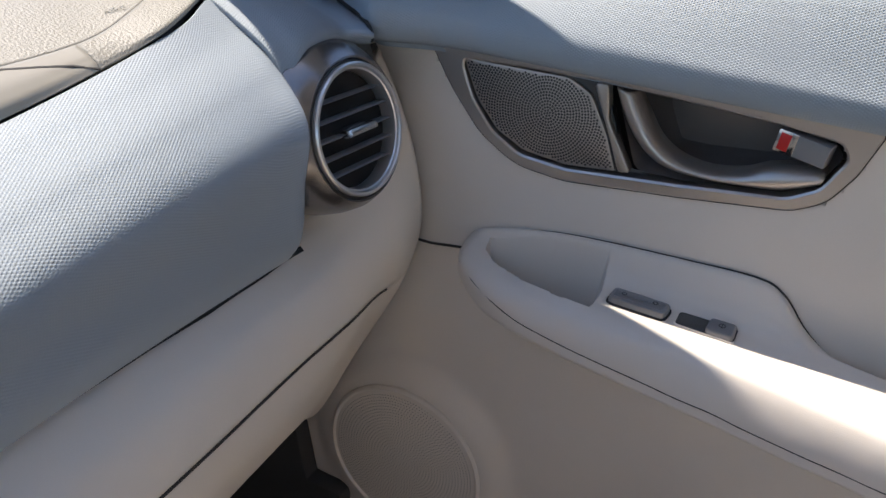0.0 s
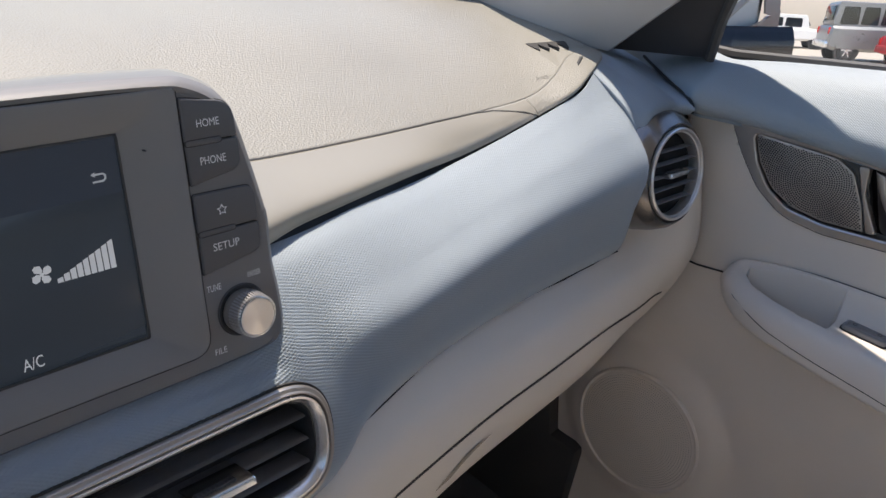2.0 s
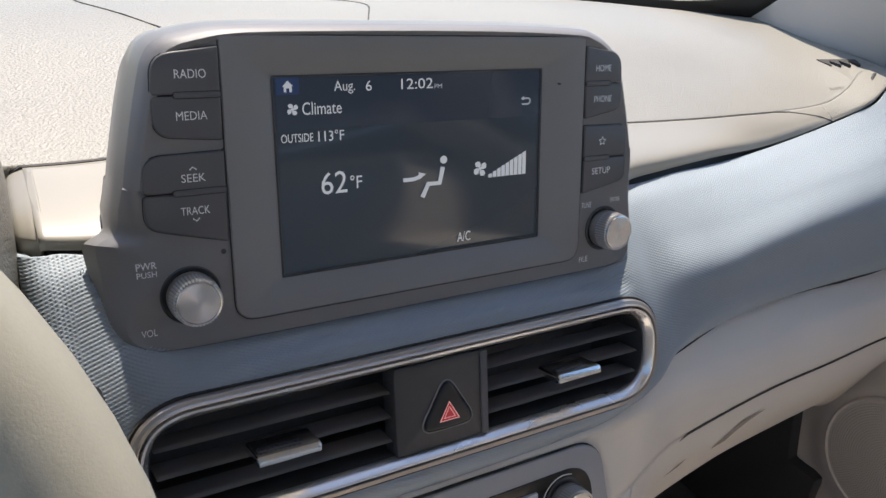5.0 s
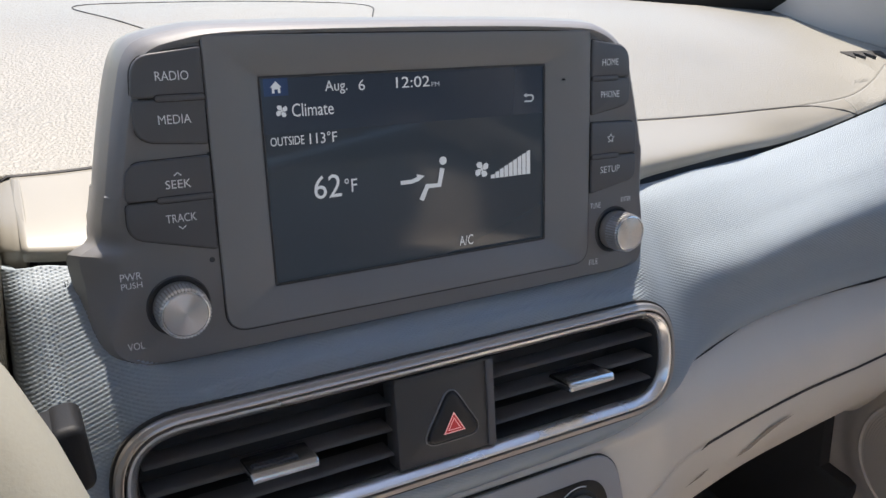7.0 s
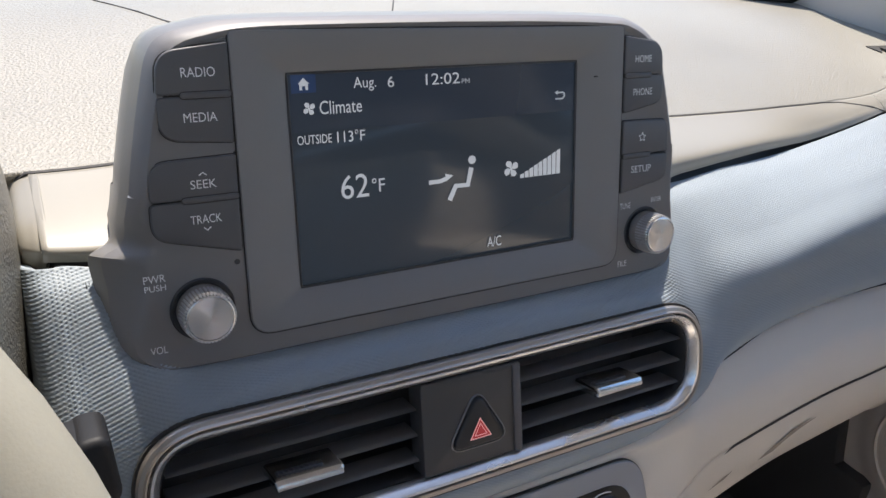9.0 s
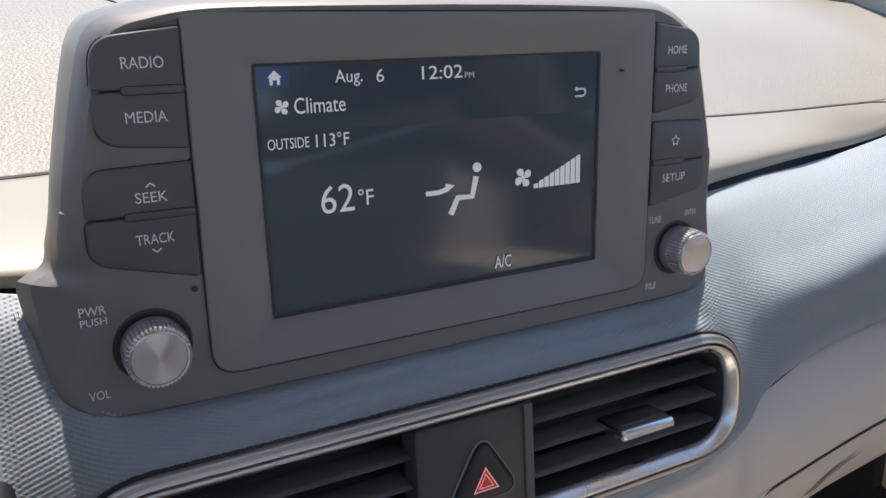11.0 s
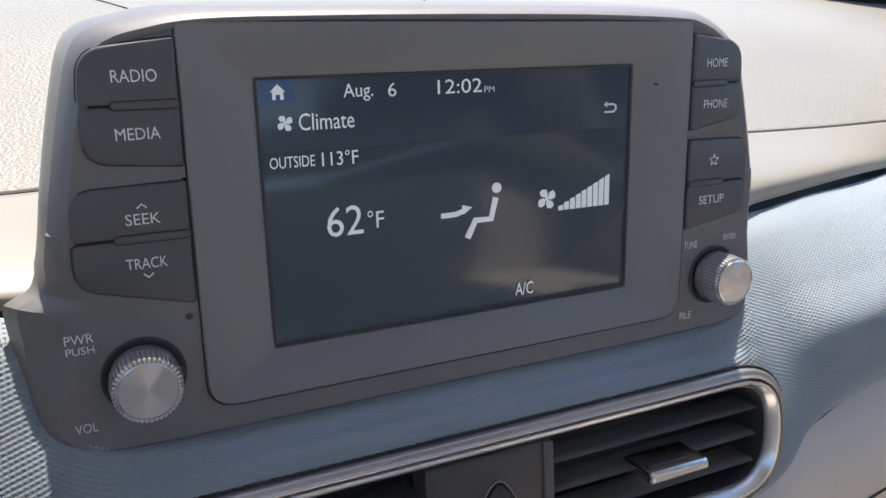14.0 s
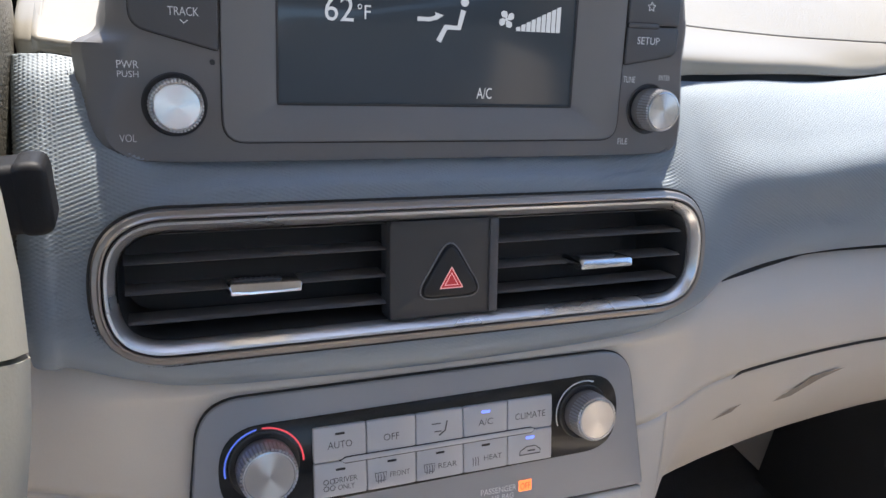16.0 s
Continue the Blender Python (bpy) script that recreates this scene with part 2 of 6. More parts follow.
def embossed(name, pts, material, parent, label="", out=(0, -1, 0.5), pitch=0.0036, depth=0.00105, lip=0.004, gone=None, plain=0.0):
    """A soft skin through a grid of points, with a lattice of small raised lozenges in its surface and edges turned in."""
    pts = np.array(pts, float)
    nu, nv = pts.shape[:2]
    axis = int(np.argmax(np.abs(pts[-1, nv // 2] - pts[0, nv // 2])))
    if pts[-1, nv // 2, axis] < pts[0, nv // 2, axis]:
        pts = pts[::-1]
    along = pts[:, nv // 2, axis]
    du, dv = pitch / 4, pitch / 1.85 / 4
    m = int((along[-1] - along[0]) / du)
    a = along[0] + du * np.arange(m + 1)
    k = np.clip(np.searchsorted(along, a) - 1, 0, nu - 2)
    f = ((a - along[k]) / (along[k + 1] - along[k]))[:, None, None]
    cols = pts[k] * (1 - f) + pts[k + 1] * f
    d = np.concatenate([np.zeros((m + 1, 1)), np.cumsum(np.linalg.norm(np.diff(cols, axis=1), axis=2), axis=1)], axis=1)
    j0, j1 = int(d[:, 0].min() / dv) - 1, int(d[:, -1].max() / dv) + 1
    steps = np.arange(j0, j1 + 1)
    P = np.empty((m + 1, len(steps), 3))
    for i in range(m + 1):
        t = np.clip(steps * dv, d[i, 0], d[i, -1])
        for c in range(3):
            P[i, :, c] = np.interp(t, d[i], cols[i, :, c])
    live = (steps[None] * dv > d[:, :1]) & (steps[None] * dv < d[:, -1:])
    gi, gj = np.gradient(P, axis=0), np.gradient(P, axis=1)
    for i in range(m + 1):       # clamped ends take the slope of the nearest live step
        ok = np.flatnonzero(live[i])[1:-1]
        q = np.clip(np.arange(len(steps)), ok[0], ok[-1])
        gi[i], gj[i] = gi[i][q], gj[i][q]
    N = np.cross(gi, gj)
    N /= np.linalg.norm(N, axis=2)[..., None] + 1e-12
    if N.mean(axis=(0, 1)) @ np.array(out, float) < 0:
        N = -N
    U, V = np.meshgrid(np.round(a / du) / 4, steps / 4, indexing="ij")
    tri = lambda w: np.abs((w + 0.5) % 1.0 - 0.5)
    h = (4 * tri(U + V) * tri(U - V)) ** 0.6
    if plain:                    # the relief dies out towards the lower edge
        h = h * np.clip((d[:, -1:] - steps[None] * dv - plain) / 0.015, 0, 1)
    P = P + N * (np.where(live, h, 0) * depth)[..., None]
    w = P.shape[1]
    first, last = P[:, :1] - N[:, :1] * lip, P[:, -1:] - N[:, -1:] * lip
    P = np.concatenate([first, P, last], axis=1)
    P = np.concatenate([P[:1] - np.pad(N[:1], ((0, 0), (1, 1), (0, 0)), mode="edge") * lip, P, P[-1:] - np.pad(N[-1:], ((0, 0), (1, 1), (0, 0)), mode="edge") * lip], axis=0)
    n0, n1 = P.shape[:2]
    idx = np.arange(n0 * n1).reshape(n0, n1)
    quads = np.stack([idx[:-1, :-1], idx[1:, :-1], idx[1:, 1:], idx[:-1, 1:]], axis=2).reshape(-1, 4)
    flat_p = P.reshape(-1, 3)
    A, B, C, D = (flat_p[quads[:, i]] for i in range(4))
    keep = np.linalg.norm(np.cross(C - A, D - B), axis=1) > 1e-12
    if gone is not None:
        keep &= ~gone((A + B + C + D) / 4)
    quads = quads[keep]
    up = np.cross(C[keep] - A[keep], D[keep] - B[keep]).sum(axis=0) @ np.array(out, float)
    if up < 0:
        quads = quads[:, ::-1]
    used, inv_ = np.unique(quads, return_inverse=True)
    me = bpy.data.meshes.new(name)
    me.vertices.add(len(used))
    me.vertices.foreach_set("co", flat_p[used].astype(np.float32).ravel())
    me.loops.add(quads.size)
    me.loops.foreach_set("vertex_index", inv_.ravel().astype(np.int32))
    me.polygons.add(len(quads))
    me.polygons.foreach_set("loop_start", np.arange(0, quads.size, 4, dtype=np.int32))
    me.update(calc_edges=True)
    me.validate()
    me.shade_smooth()
    me.materials.append(material)
    ob = new(name, me)
    ob.parent = parent
    if label:
        ob["label"] = label
    return ob


def rounded(corners, radii, n=6):
    """A closed 2D outline with rounded corners."""
    out = []
    k = len(corners)
    if isinstance(radii, (int, float)):
        radii = [radii] * k
    for i in range(k):
        p, a, b = (Vector(corners[(i + d) % k]) for d in (0, -1, 1))
        r = radii[i]
        if r <= 0:
            out.append(tuple(p))
            continue
        da, db = (a - p), (b - p)
        half = da.angle(db) / 2
        cut = min(r / math.tan(half), da.length * 0.48, db.length * 0.48)
        s, e = p + da.normalized() * cut, p + db.normalized() * cut
        for q in range(n + 1):
            f = q / n
            out.append(tuple((1 - f) ** 2 * s + 2 * f * (1 - f) * p + f * f * e))
    return out


def resample(outline, n):
    """n points evenly along a closed outline, from the point lowest at its middle, anticlockwise."""
    p = np.array(outline, float)
    if np.sum(p[:, 0] * np.roll(p[:, 1], -1) - np.roll(p[:, 0], -1) * p[:, 1]) < 0:
        p = p[::-1]
    q = np.vstack([p, p[:1]])
    d = np.concatenate([[0], np.cumsum(np.linalg.norm(np.diff(q, axis=0), axis=1))])
    s = np.linspace(0, d[-1], 801)
    r = np.column_stack([np.interp(s, d, q[:, 0]), np.interp(s, d, q[:, 1])])[:-1]
    c = r.mean(axis=0)
    i = np.argmin(np.where(r[:, 1] < c[1], np.abs(r[:, 0] - c[0]), 9))
    r = np.roll(r, -i, axis=0)
    idx = (np.arange(n) * 800 / n).astype(int)
    return r[idx]


def inset(outline, d):
    """The outline moved inwards by d (outwards where d is negative); for gently rounded shapes."""
    p = np.array(outline, float)
    if np.sum(p[:, 0] * np.roll(p[:, 1], -1) - np.roll(p[:, 0], -1) * p[:, 1]) < 0:
        p = p[::-1]
    t = np.roll(p, -1, axis=0) - np.roll(p, 1, axis=0)
    t /= np.linalg.norm(t, axis=1)[:, None] + 1e-12
    return p + d * np.column_stack([-t[:, 1], t[:, 0]])


def layers(rings, cap_front=True, cap_back=False, frame_m=None):
    """A solid through closed rings [(outline, w), ...] in a local frame (u, v, w)."""
    bm = bmesh.new()
    m = frame_m or Matrix()
    L = [[bm.verts.new(m @ Vector((p[0], p[1], w + (p[2] if len(p) > 2 else 0.0)))) for p in o] for o, w in rings]
    n = len(L[0])
    for a, b in zip(L, L[1:]):
        for i in range(n):
            j = (i + 1) % n
            bm.faces.new((a[i], a[j], b[j], b[i]))
    if cap_back:
        bm.faces.new(L[0][::-1])
    if cap_front:
        bm.faces.new(L[-1])
    return bm


def slab(outline, w0, w1, bevel, frame_m, n=2):
    """A plate with the given outline from w0 to w1 with a rounded front edge."""
    rings = [(outline, w0), (outline, w1 - bevel)]
    for q in range(1, n + 1):
        a = q / n * math.pi / 2
        rings.append((inset(outline, bevel * (1 - math.cos(a))), w1 - bevel + bevel * math.sin(a)))
    return layers(rings, True, True, frame_m)


def band(outer_rings, frame_m):
    """A ring-shaped trim: closed rings joined in order, the last to the first."""
    bm = layers(outer_rings, False, False, frame_m)
    bm.verts.ensure_lookup_table()
    n, k = len(outer_rings[0][0]), len(outer_rings)
    for i in range(n):
        j = (i + 1) % n
        bm.faces.new((bm.verts[(k - 1) * n + i], bm.verts[(k - 1) * n + j], bm.verts[j], bm.verts[i]))
    return bm


def lathe(profile, frame_m, n=48, scale=(1, 1)):
    """A turned solid: profile of (radius, w)."""
    rings = [([(max(r, 1e-5) * math.cos(2 * math.pi * i / n) * scale[0], max(r, 1e-5) * math.sin(2 * math.pi * i / n) * scale[1]) for i in range(n)], w) for r, w in profile]
    return layers(rings, True, True, frame_m)


def box(sx, sy, sz, m=None, bevel=0.0, seg=2):
    bm = bmesh.new()
    bmesh.ops.create_cube(bm, size=1, matrix=(m or Matrix()) @ Matrix.Diagonal((sx, sy, sz, 1)))
    if bevel:
        bmesh.ops.bevel(bm, geom=bm.edges[:], offset=bevel, segments=seg, affect="EDGES", profile=0.5)
    return bm


def tube(points, radius, n=8, smooth_n=0):
    """A round bar along a line of points; radius: one number or one for each point."""
    p = catmull(points, smooth_n) if smooth_n else np.array(points, float)
    rad = np.full(len(p), radius) if isinstance(radius, (int, float)) else np.interp(np.linspace(0, 1, len(p)), np.linspace(0, 1, len(radius)), radius)
    bm = bmesh.new()
    rings = []
    side = None
    for i in range(len(p)):
        t = Vector(p[min(i + 1, len(p) - 1)] - p[max(i - 1, 0)]).normalized()
        if side is None:
            side = t.orthogonal().normalized()
        side = (side - t * side.dot(t)).normalized()
        up = t.cross(side)
        rings.append([bm.verts.new(Vector(p[i]) + float(rad[i]) * (math.cos(a) * side + math.sin(a) * up)) for a in (2 * math.pi * k / n for k in range(n))])
    for a, b in zip(rings, rings[1:]):
        for k in range(n):
            bm.faces.new((a[k], a[(k + 1) % n], b[(k + 1) % n], b[k]))
    bm.faces.new(rings[0][::-1])
    bm.faces.new(rings[-1])
    return bm


def strip(points, width, out, height=0.0006):
    """A thin raised line along points that lie on a surface whose outward direction is out."""
    bm = bmesh.new()
    p = [Vector(q) for q in points]
    o = Vector(out).normalized()
    rows = []
    for i in range(len(p)):
        t = (p[min(i + 1, len(p) - 1)] - p[max(i - 1, 0)]).normalized()
        s = t.cross(o).normalized() * width / 2
        rows.append([bm.verts.new(p[i] + d) for d in (-s - o * 0.003, -s + o * height, s + o * height, s - o * 0.003)])
    for a, b in zip(rows, rows[1:]):
        for k in range(3):
            bm.faces.new((a[k], b[k], b[k + 1], a[k + 1]))
    return bm


def frame_at(origin, u, w):
    """A local frame: u to the right, w outwards."""
    w = Vector(w).normalized()
    u = Vector(u)
    u = (u - w * u.dot(w)).normalized()
    v = w.cross(u)
    return Matrix(((u.x, v.x, w.x, origin[0]), (u.y, v.y, w.y, origin[1]), (u.z, v.z, w.z, origin[2]), (0, 0, 0, 1)))


def letters(text, x0, y0, x1, y1, frame_m, w, material, parent, name="lettering", label="", bold=0.0):
    """Writing stretched to the box x0..x1, y0..y1 of a local frame, as a thin mesh at height w."""
    cu = bpy.data.curves.new(name, "FONT")
    cu.body = text
    cu.offset = bold
    cu.resolution_u = 3
    ob = bpy.data.objects.new(name, cu)
    scene.collection.objects.link(ob)
    dg = bpy.context.evaluated_depsgraph_get()
    me = bpy.data.meshes.new_from_object(ob.evaluated_get(dg))
    bpy.data.objects.remove(ob)
    bpy.data.curves.remove(cu)
    co = np.array([v.co for v in me.vertices])
    lo, hi = co.min(axis=0), co.max(axis=0)
    for v in me.vertices:
        v.co = frame_m @ Vector((x0 + (v.co.x - lo[0]) / (hi[0] - lo[0]) * (x1 - x0), y0 + (v.co.y - lo[1]) / (hi[1] - lo[1]) * (y1 - y0), w))
    me.name = name
    me.materials.clear()
    me.materials.append(material)
    ob = new(name, me)
    ob.parent = parent
    if label:
        ob["label"] = label
    return ob


def flat(polys, frame_m, w, h=0.0002):
    """Thin plates for printed or lit marks, from closed 2D outlines."""
    bm = bmesh.new()
    for poly in polys:
        lo = [bm.verts.new(frame_m @ Vector((p[0], p[1], w))) for p in poly]
        hi = [bm.verts.new(frame_m @ Vector((p[0], p[1], w + h))) for p in poly]
        n = len(poly)
        bm.faces.new(hi)
        for i in range(n):
            j = (i + 1) % n
            bm.faces.new((lo[i], lo[j], hi[j], hi[i]))
    return bm


def stroke(points, width):
    """The outline of a line of constant width with square ends."""
    p = [Vector(q) for q in points]
    left, right = [], []
    for i in range(len(p)):
        t = (p[min(i + 1, len(p) - 1)] - p[max(i - 1, 0)]).normalized()
        s = Vector((-t.y, t.x)) * width / 2
        left.append(p[i] + s)
        right.append(p[i] - s)
    return [tuple(q) for q in right + left[::-1]]


def disc(cx, cy, r, n=14):
    return [(cx + r * math.cos(2 * math.pi * i / n), cy + r * math.sin(2 * math.pi * i / n)) for i in range(n)]


# ---- ground and the car's plain closing walls ----
def ground():
    n = 24
    r = np.concatenate([np.linspace(-30, 30, n), [-500, 500]])
    r.sort()
    pts = [[(x, y, 0.0) for y in r] for x in r]
    ob = part("ground", grid(pts), CONCRETE, None)
    tagged(ob, "pale sunlit concrete car park ground", "ground", kind="structure")


ground()


def plain(name, quads, material, label, category, thick=0.02):
    """A plain closing wall from four-cornered sheets with thickness."""
    bm = bmesh.new()
    for q in quads:
        bm.faces.new([bm.verts.new(p) for p in q])
    ob = part(name, bm, material, None, smooth=False)
    mod = ob.modifiers.new("thickness", "SOLIDIFY")
    mod.thickness, mod.offset = thick, 0.0
    return tagged(ob, label, category, kind="structure")


HEAD_Y, HEAD_Z = -0.06, 1.47
plain("ceiling", [[(-0.56, HEAD_Y, HEAD_Z), (0.56, HEAD_Y, HEAD_Z), (0.56, -2.0, 1.5), (-0.56, -2.0, 1.5)]], LINER, "pale grey cloth headliner of the car", "headliner", 0.03)
plain("floor", [[(-0.80, 0.75, 0.32), (0.80, 0.75, 0.32), (0.80, -2.0, 0.32), (-0.80, -2.0, 0.32)]], CARPET, "black carpet of the car floor", "floor", 0.03)
plain("wall_front", [[(-0.80, 0.60, 0.30), (0.80, 0.60, 0.30), (0.80, 0.44, 1.03), (-0.80, 0.44, 1.03)]], CARPET, "black carpeted bulkhead of the footwell", "bulkhead", 0.02)
plain("cowl", [[(-0.80, 0.36, 1.020), (0.80, 0.36, 1.020), (0.80, 0.62, 1.020), (-0.80, 0.62, 1.020)],
               [(0.640, 0.255, 1.018), (0.80, 0.255, 1.018), (0.80, 0.358, 1.018), (0.640, 0.358, 1.018)],
               [(-0.640, 0.255, 1.018), (-0.80, 0.255, 1.018), (-0.80, 0.358, 1.018), (-0.640, 0.358, 1.018)]], CARPET, "plain black cowl under the windscreen", "cowl", 0.004)
plain("wall_rear", [[(-0.80, -2.0, 0.30), (0.80, -2.0, 0.30), (0.78, -2.0, 1.02), (-0.78, -2.0, 1.02)]], DOORSKIN, "plain cream rear wall of the cabin", "wall", 0.02)
plain("wall_left", [[(-0.76, 0.5, 0.30), (-0.76, -2.0, 0.30), (-0.78, -2.0, 1.04), (-0.78, 0.5, 1.04)],
                    [(-0.70, -0.85, 1.04), (-0.70, -1.05, 1.04), (-0.58, -1.05, 1.5), (-0.58, -0.85, 1.5)]], DOORSKIN, "plain cream door lining on the driver's side", "wall", 0.02)
plain("wall_right_rear", [[(0.77, -0.95, 0.30), (0.77, -2.0, 0.30), (0.78, -2.0, 1.04), (0.78, -0.95, 1.04)],
                          [(0.72, -0.85, 1.04), (0.72, -1.05, 1.04), (0.58, -1.05, 1.5), (0.58, -0.85, 1.5)]], DOORSKIN, "plain cream lining behind the front door", "wall", 0.02)

# unseen cream blocks in place of seats and console, added to bounce warm light forward
for sx in (-0.37, 0.37):
    st = part("seat_bounce_base", box(0.52, 0.56, 0.26, Matrix.Translation((sx, -0.60, 0.46)), 0.05, 3), BOUNCESKIN, None)
    tagged(st, "unseen cream block in the seat cushion's place, added to bounce light", "seat", kind="structure")
    st = part("seat_bounce_back", box(0.50, 0.12, 0.72, Matrix.Translation((sx, -0.98, 0.86)) @ Matrix.Rotation(radians(14), 4, "X"), 0.04, 3), BOUNCESKIN, None)
    tagged(st, "unseen cream block in the seat back's place, added to bounce light", "seat", kind="structure")
st = part("console_bounce_block", box(0.20, 1.0, 0.20, Matrix.Translation((0, -0.62, 0.54)), 0.03, 3), BOUNCESKIN, None)
tagged(st, "unseen cream block in the console's place, added to bounce light", "console", kind="structure")
plain("door_outer_skin", [[(0.86, 0.60, 0.30), (0.86, -3.0, 0.30), (0.83, -3.0, 1.16), (0.83, -0.10, 1.05), (0.83, 0.60, 1.03)],
                          [(0.832, -0.85, 1.10), (0.832, -3.0, 1.10), (0.76, -2.9, 1.58), (0.74, -0.85, 1.56)]], SAIL, "dark outer flank of the car", "car body", 0.006)

# ---- dashboard ----
dash = thing("dashboard", "cream and pale grey car dashboard with embossed soft skin", "dashboard")

# upper pad: edge at the gap, lip, seam, top, base of the windscreen
PAD_ST = [  # x, then (y, z) from the lower lip to the windscreen
    (0.00, (0.03, 1.028), (0.036, 1.038), (0.075, 1.052), (0.15, 1.066), (0.27, 1.078), (0.42, 1.068)),
    (0.13, (0.023, 1.013), (0.029, 1.028), (0.085, 1.041), (0.15, 1.054), (0.27, 1.074), (0.42, 1.068)),
    (0.20, (0.044, 1.0085), (0.049, 1.020), (0.096, 1.030), (0.16, 1.046), (0.27, 1.070), (0.418, 1.069)),
    (0.30, (0.068, 1.005), (0.072, 1.014), (0.106, 1.024), (0.17, 1.043), (0.27, 1.067), (0.412, 1.070)),
    (0.38, (0.086, 1.001), (0.090, 1.009), (0.112, 1.022), (0.17, 1.041), (0.26, 1.063), (0.398, 1.070)),
    (0.44, (0.093, 1.006), (0.097, 1.013), (0.114, 1.022), (0.17, 1.041), (0.25, 1.060), (0.38, 1.070)),
    (0.50, (0.098, 1.016), (0.102, 1.020), (0.115, 1.026), (0.165, 1.042), (0.24, 1.057), (0.36, 1.069)),
    (0.545, (0.0985, 1.0275), (0.102, 1.0315), (0.125, 1.036), (0.175, 1.044), (0.24, 1.055), (0.348, 1.068)),
    (0.59, (0.113, 1.0385), (0.116, 1.042), (0.145, 1.0455), (0.19, 1.049), (0.245, 1.055), (0.335, 1.067)),
    (0.63, (0.130, 1.0435), (0.1325, 1.0465), (0.155, 1.0485), (0.185, 1.0515), (0.245, 1.056), (0.322, 1.066)),
    (0.65, (0.146, 1.0435), (0.148, 1.0460), (0.165, 1.0475), (0.19, 1.0505), (0.24, 1.055), (0.310, 1.065)),
]


def mirrored(st):
    neg = [(-s[0], *s[1:]) for s in st[:0:-1]]
    return [[(s[0], *q) for q in s[1:]] for s in neg + list(st)]


# on the driver's side the lip is taller and its seam runs level
LEFT_PAD = {0.13: (-0.13, (0.034, 1.010), (0.037, 1.019), (0.092, 1.033), (0.155, 1.050), (0.27, 1.073), (0.42, 1.068)),
            0.20: (-0.20, (0.040, 1.0125), (0.043, 1.021), (0.0945, 1.0305), (0.16, 1.046), (0.27, 1.070), (0.418, 1.069))}
PAD_ALL = [[(q[0], *c) for c in q[1:]] for q in [LEFT_PAD.get(st[0], (-st[0], *st[1:])) for st in PAD_ST[:0:-1]] + PAD_ST]
pad_fine = loft(PAD_ALL, 420, 91)
# the sunk ramp of the side demister
T0, T3, RB, RR = Vector((0.5775, 0.1852)), Vector((0.6230, 0.1716)), Vector((0.5640, 0.1320)), Vector((0.6400, 0.1540))


def ramp_depth(x, y):
    p, least = Vector((abs(x), y)), 9.0
    for a0, a1 in ((T0, RB), (RB, RR), (RR, T3), (T3, T0)):
        e = (a1 - a0).normalized()
        s = e.x * (p.y - a0.y) - e.y * (p.x - a0.x)
        if s < 0:
            return 0.0
        if (a0, a1) != (T3, T0):
            least = min(least, s)
    return min(0.0030, least * 0.14)


for i in range(pad_fine.shape[0]):
    for j in range(pad_fine.shape[1]):
        if 0.55 < abs(pad_fine[i, j, 0]) < 0.65:
            pad_fine[i, j, 2] -= ramp_depth(pad_fine[i, j, 0], pad_fine[i, j, 1])
pad_split = int(np.searchsorted(pad_fine[:, 0, 0], 0.490))
shell("upper_pad", pad_fine[:, 36:], PAD, dash, "grained cream upper dash pad", 0.006, (0, -0.5, 1))
shell("upper_pad_end", pad_fine[pad_split:, :37], PAD, dash, "grained cream end of the dash pad", 0.006, (0, -0.5, 1))
lip_from = int(np.searchsorted(pad_fine[:, 0, 0], -0.1785))
shell("pad_lip", pad_fine[lip_from:pad_split + 1, :37], LIP, dash, "smooth cream front lip of the dash pad", 0.005, (0, -1, 0.5))
# the lip's rounded end on the driver's side, turning down beside the skin
END_ST = [[(-0.1745, 0.0915, 1.0310), (-0.1800, 0.0945, 1.0300), (-0.1845, 0.0990, 1.0285), (-0.1865, 0.1080, 1.0270)],
          [(-0.1750, 0.0560, 1.0245), (-0.1810, 0.0600, 1.0235), (-0.1862, 0.0700, 1.0225), (-0.1882, 0.0950, 1.0215)],
          [(-0.1755, 0.0405, 1.0165), (-0.1815, 0.0440, 1.0160), (-0.1872, 0.0550, 1.0150), (-0.1890, 0.0900, 1.0140)],
          [(-0.1770, 0.0420, 1.0100), (-0.1820, 0.0450, 1.0090), (-0.1876, 0.0550, 1.0070), (-0.1894, 0.0900, 1.0060)],
          [(-0.1800, 0.0480, 0.9800), (-0.1835, 0.0500, 0.9800), (-0.1884, 0.0570, 0.9800), (-0.1900, 0.0900, 0.9800)],
          [(-0.1820, 0.0520, 0.9400), (-0.1850, 0.0540, 0.9400), (-0.1888, 0.0600, 0.9400), (-0.1905, 0.0900, 0.9400)]]
shell("lip_end", loft(END_ST, 40, 24), LIP, dash, "rounded cream end of the lip", 0.003, (-0.5, -1, 0))

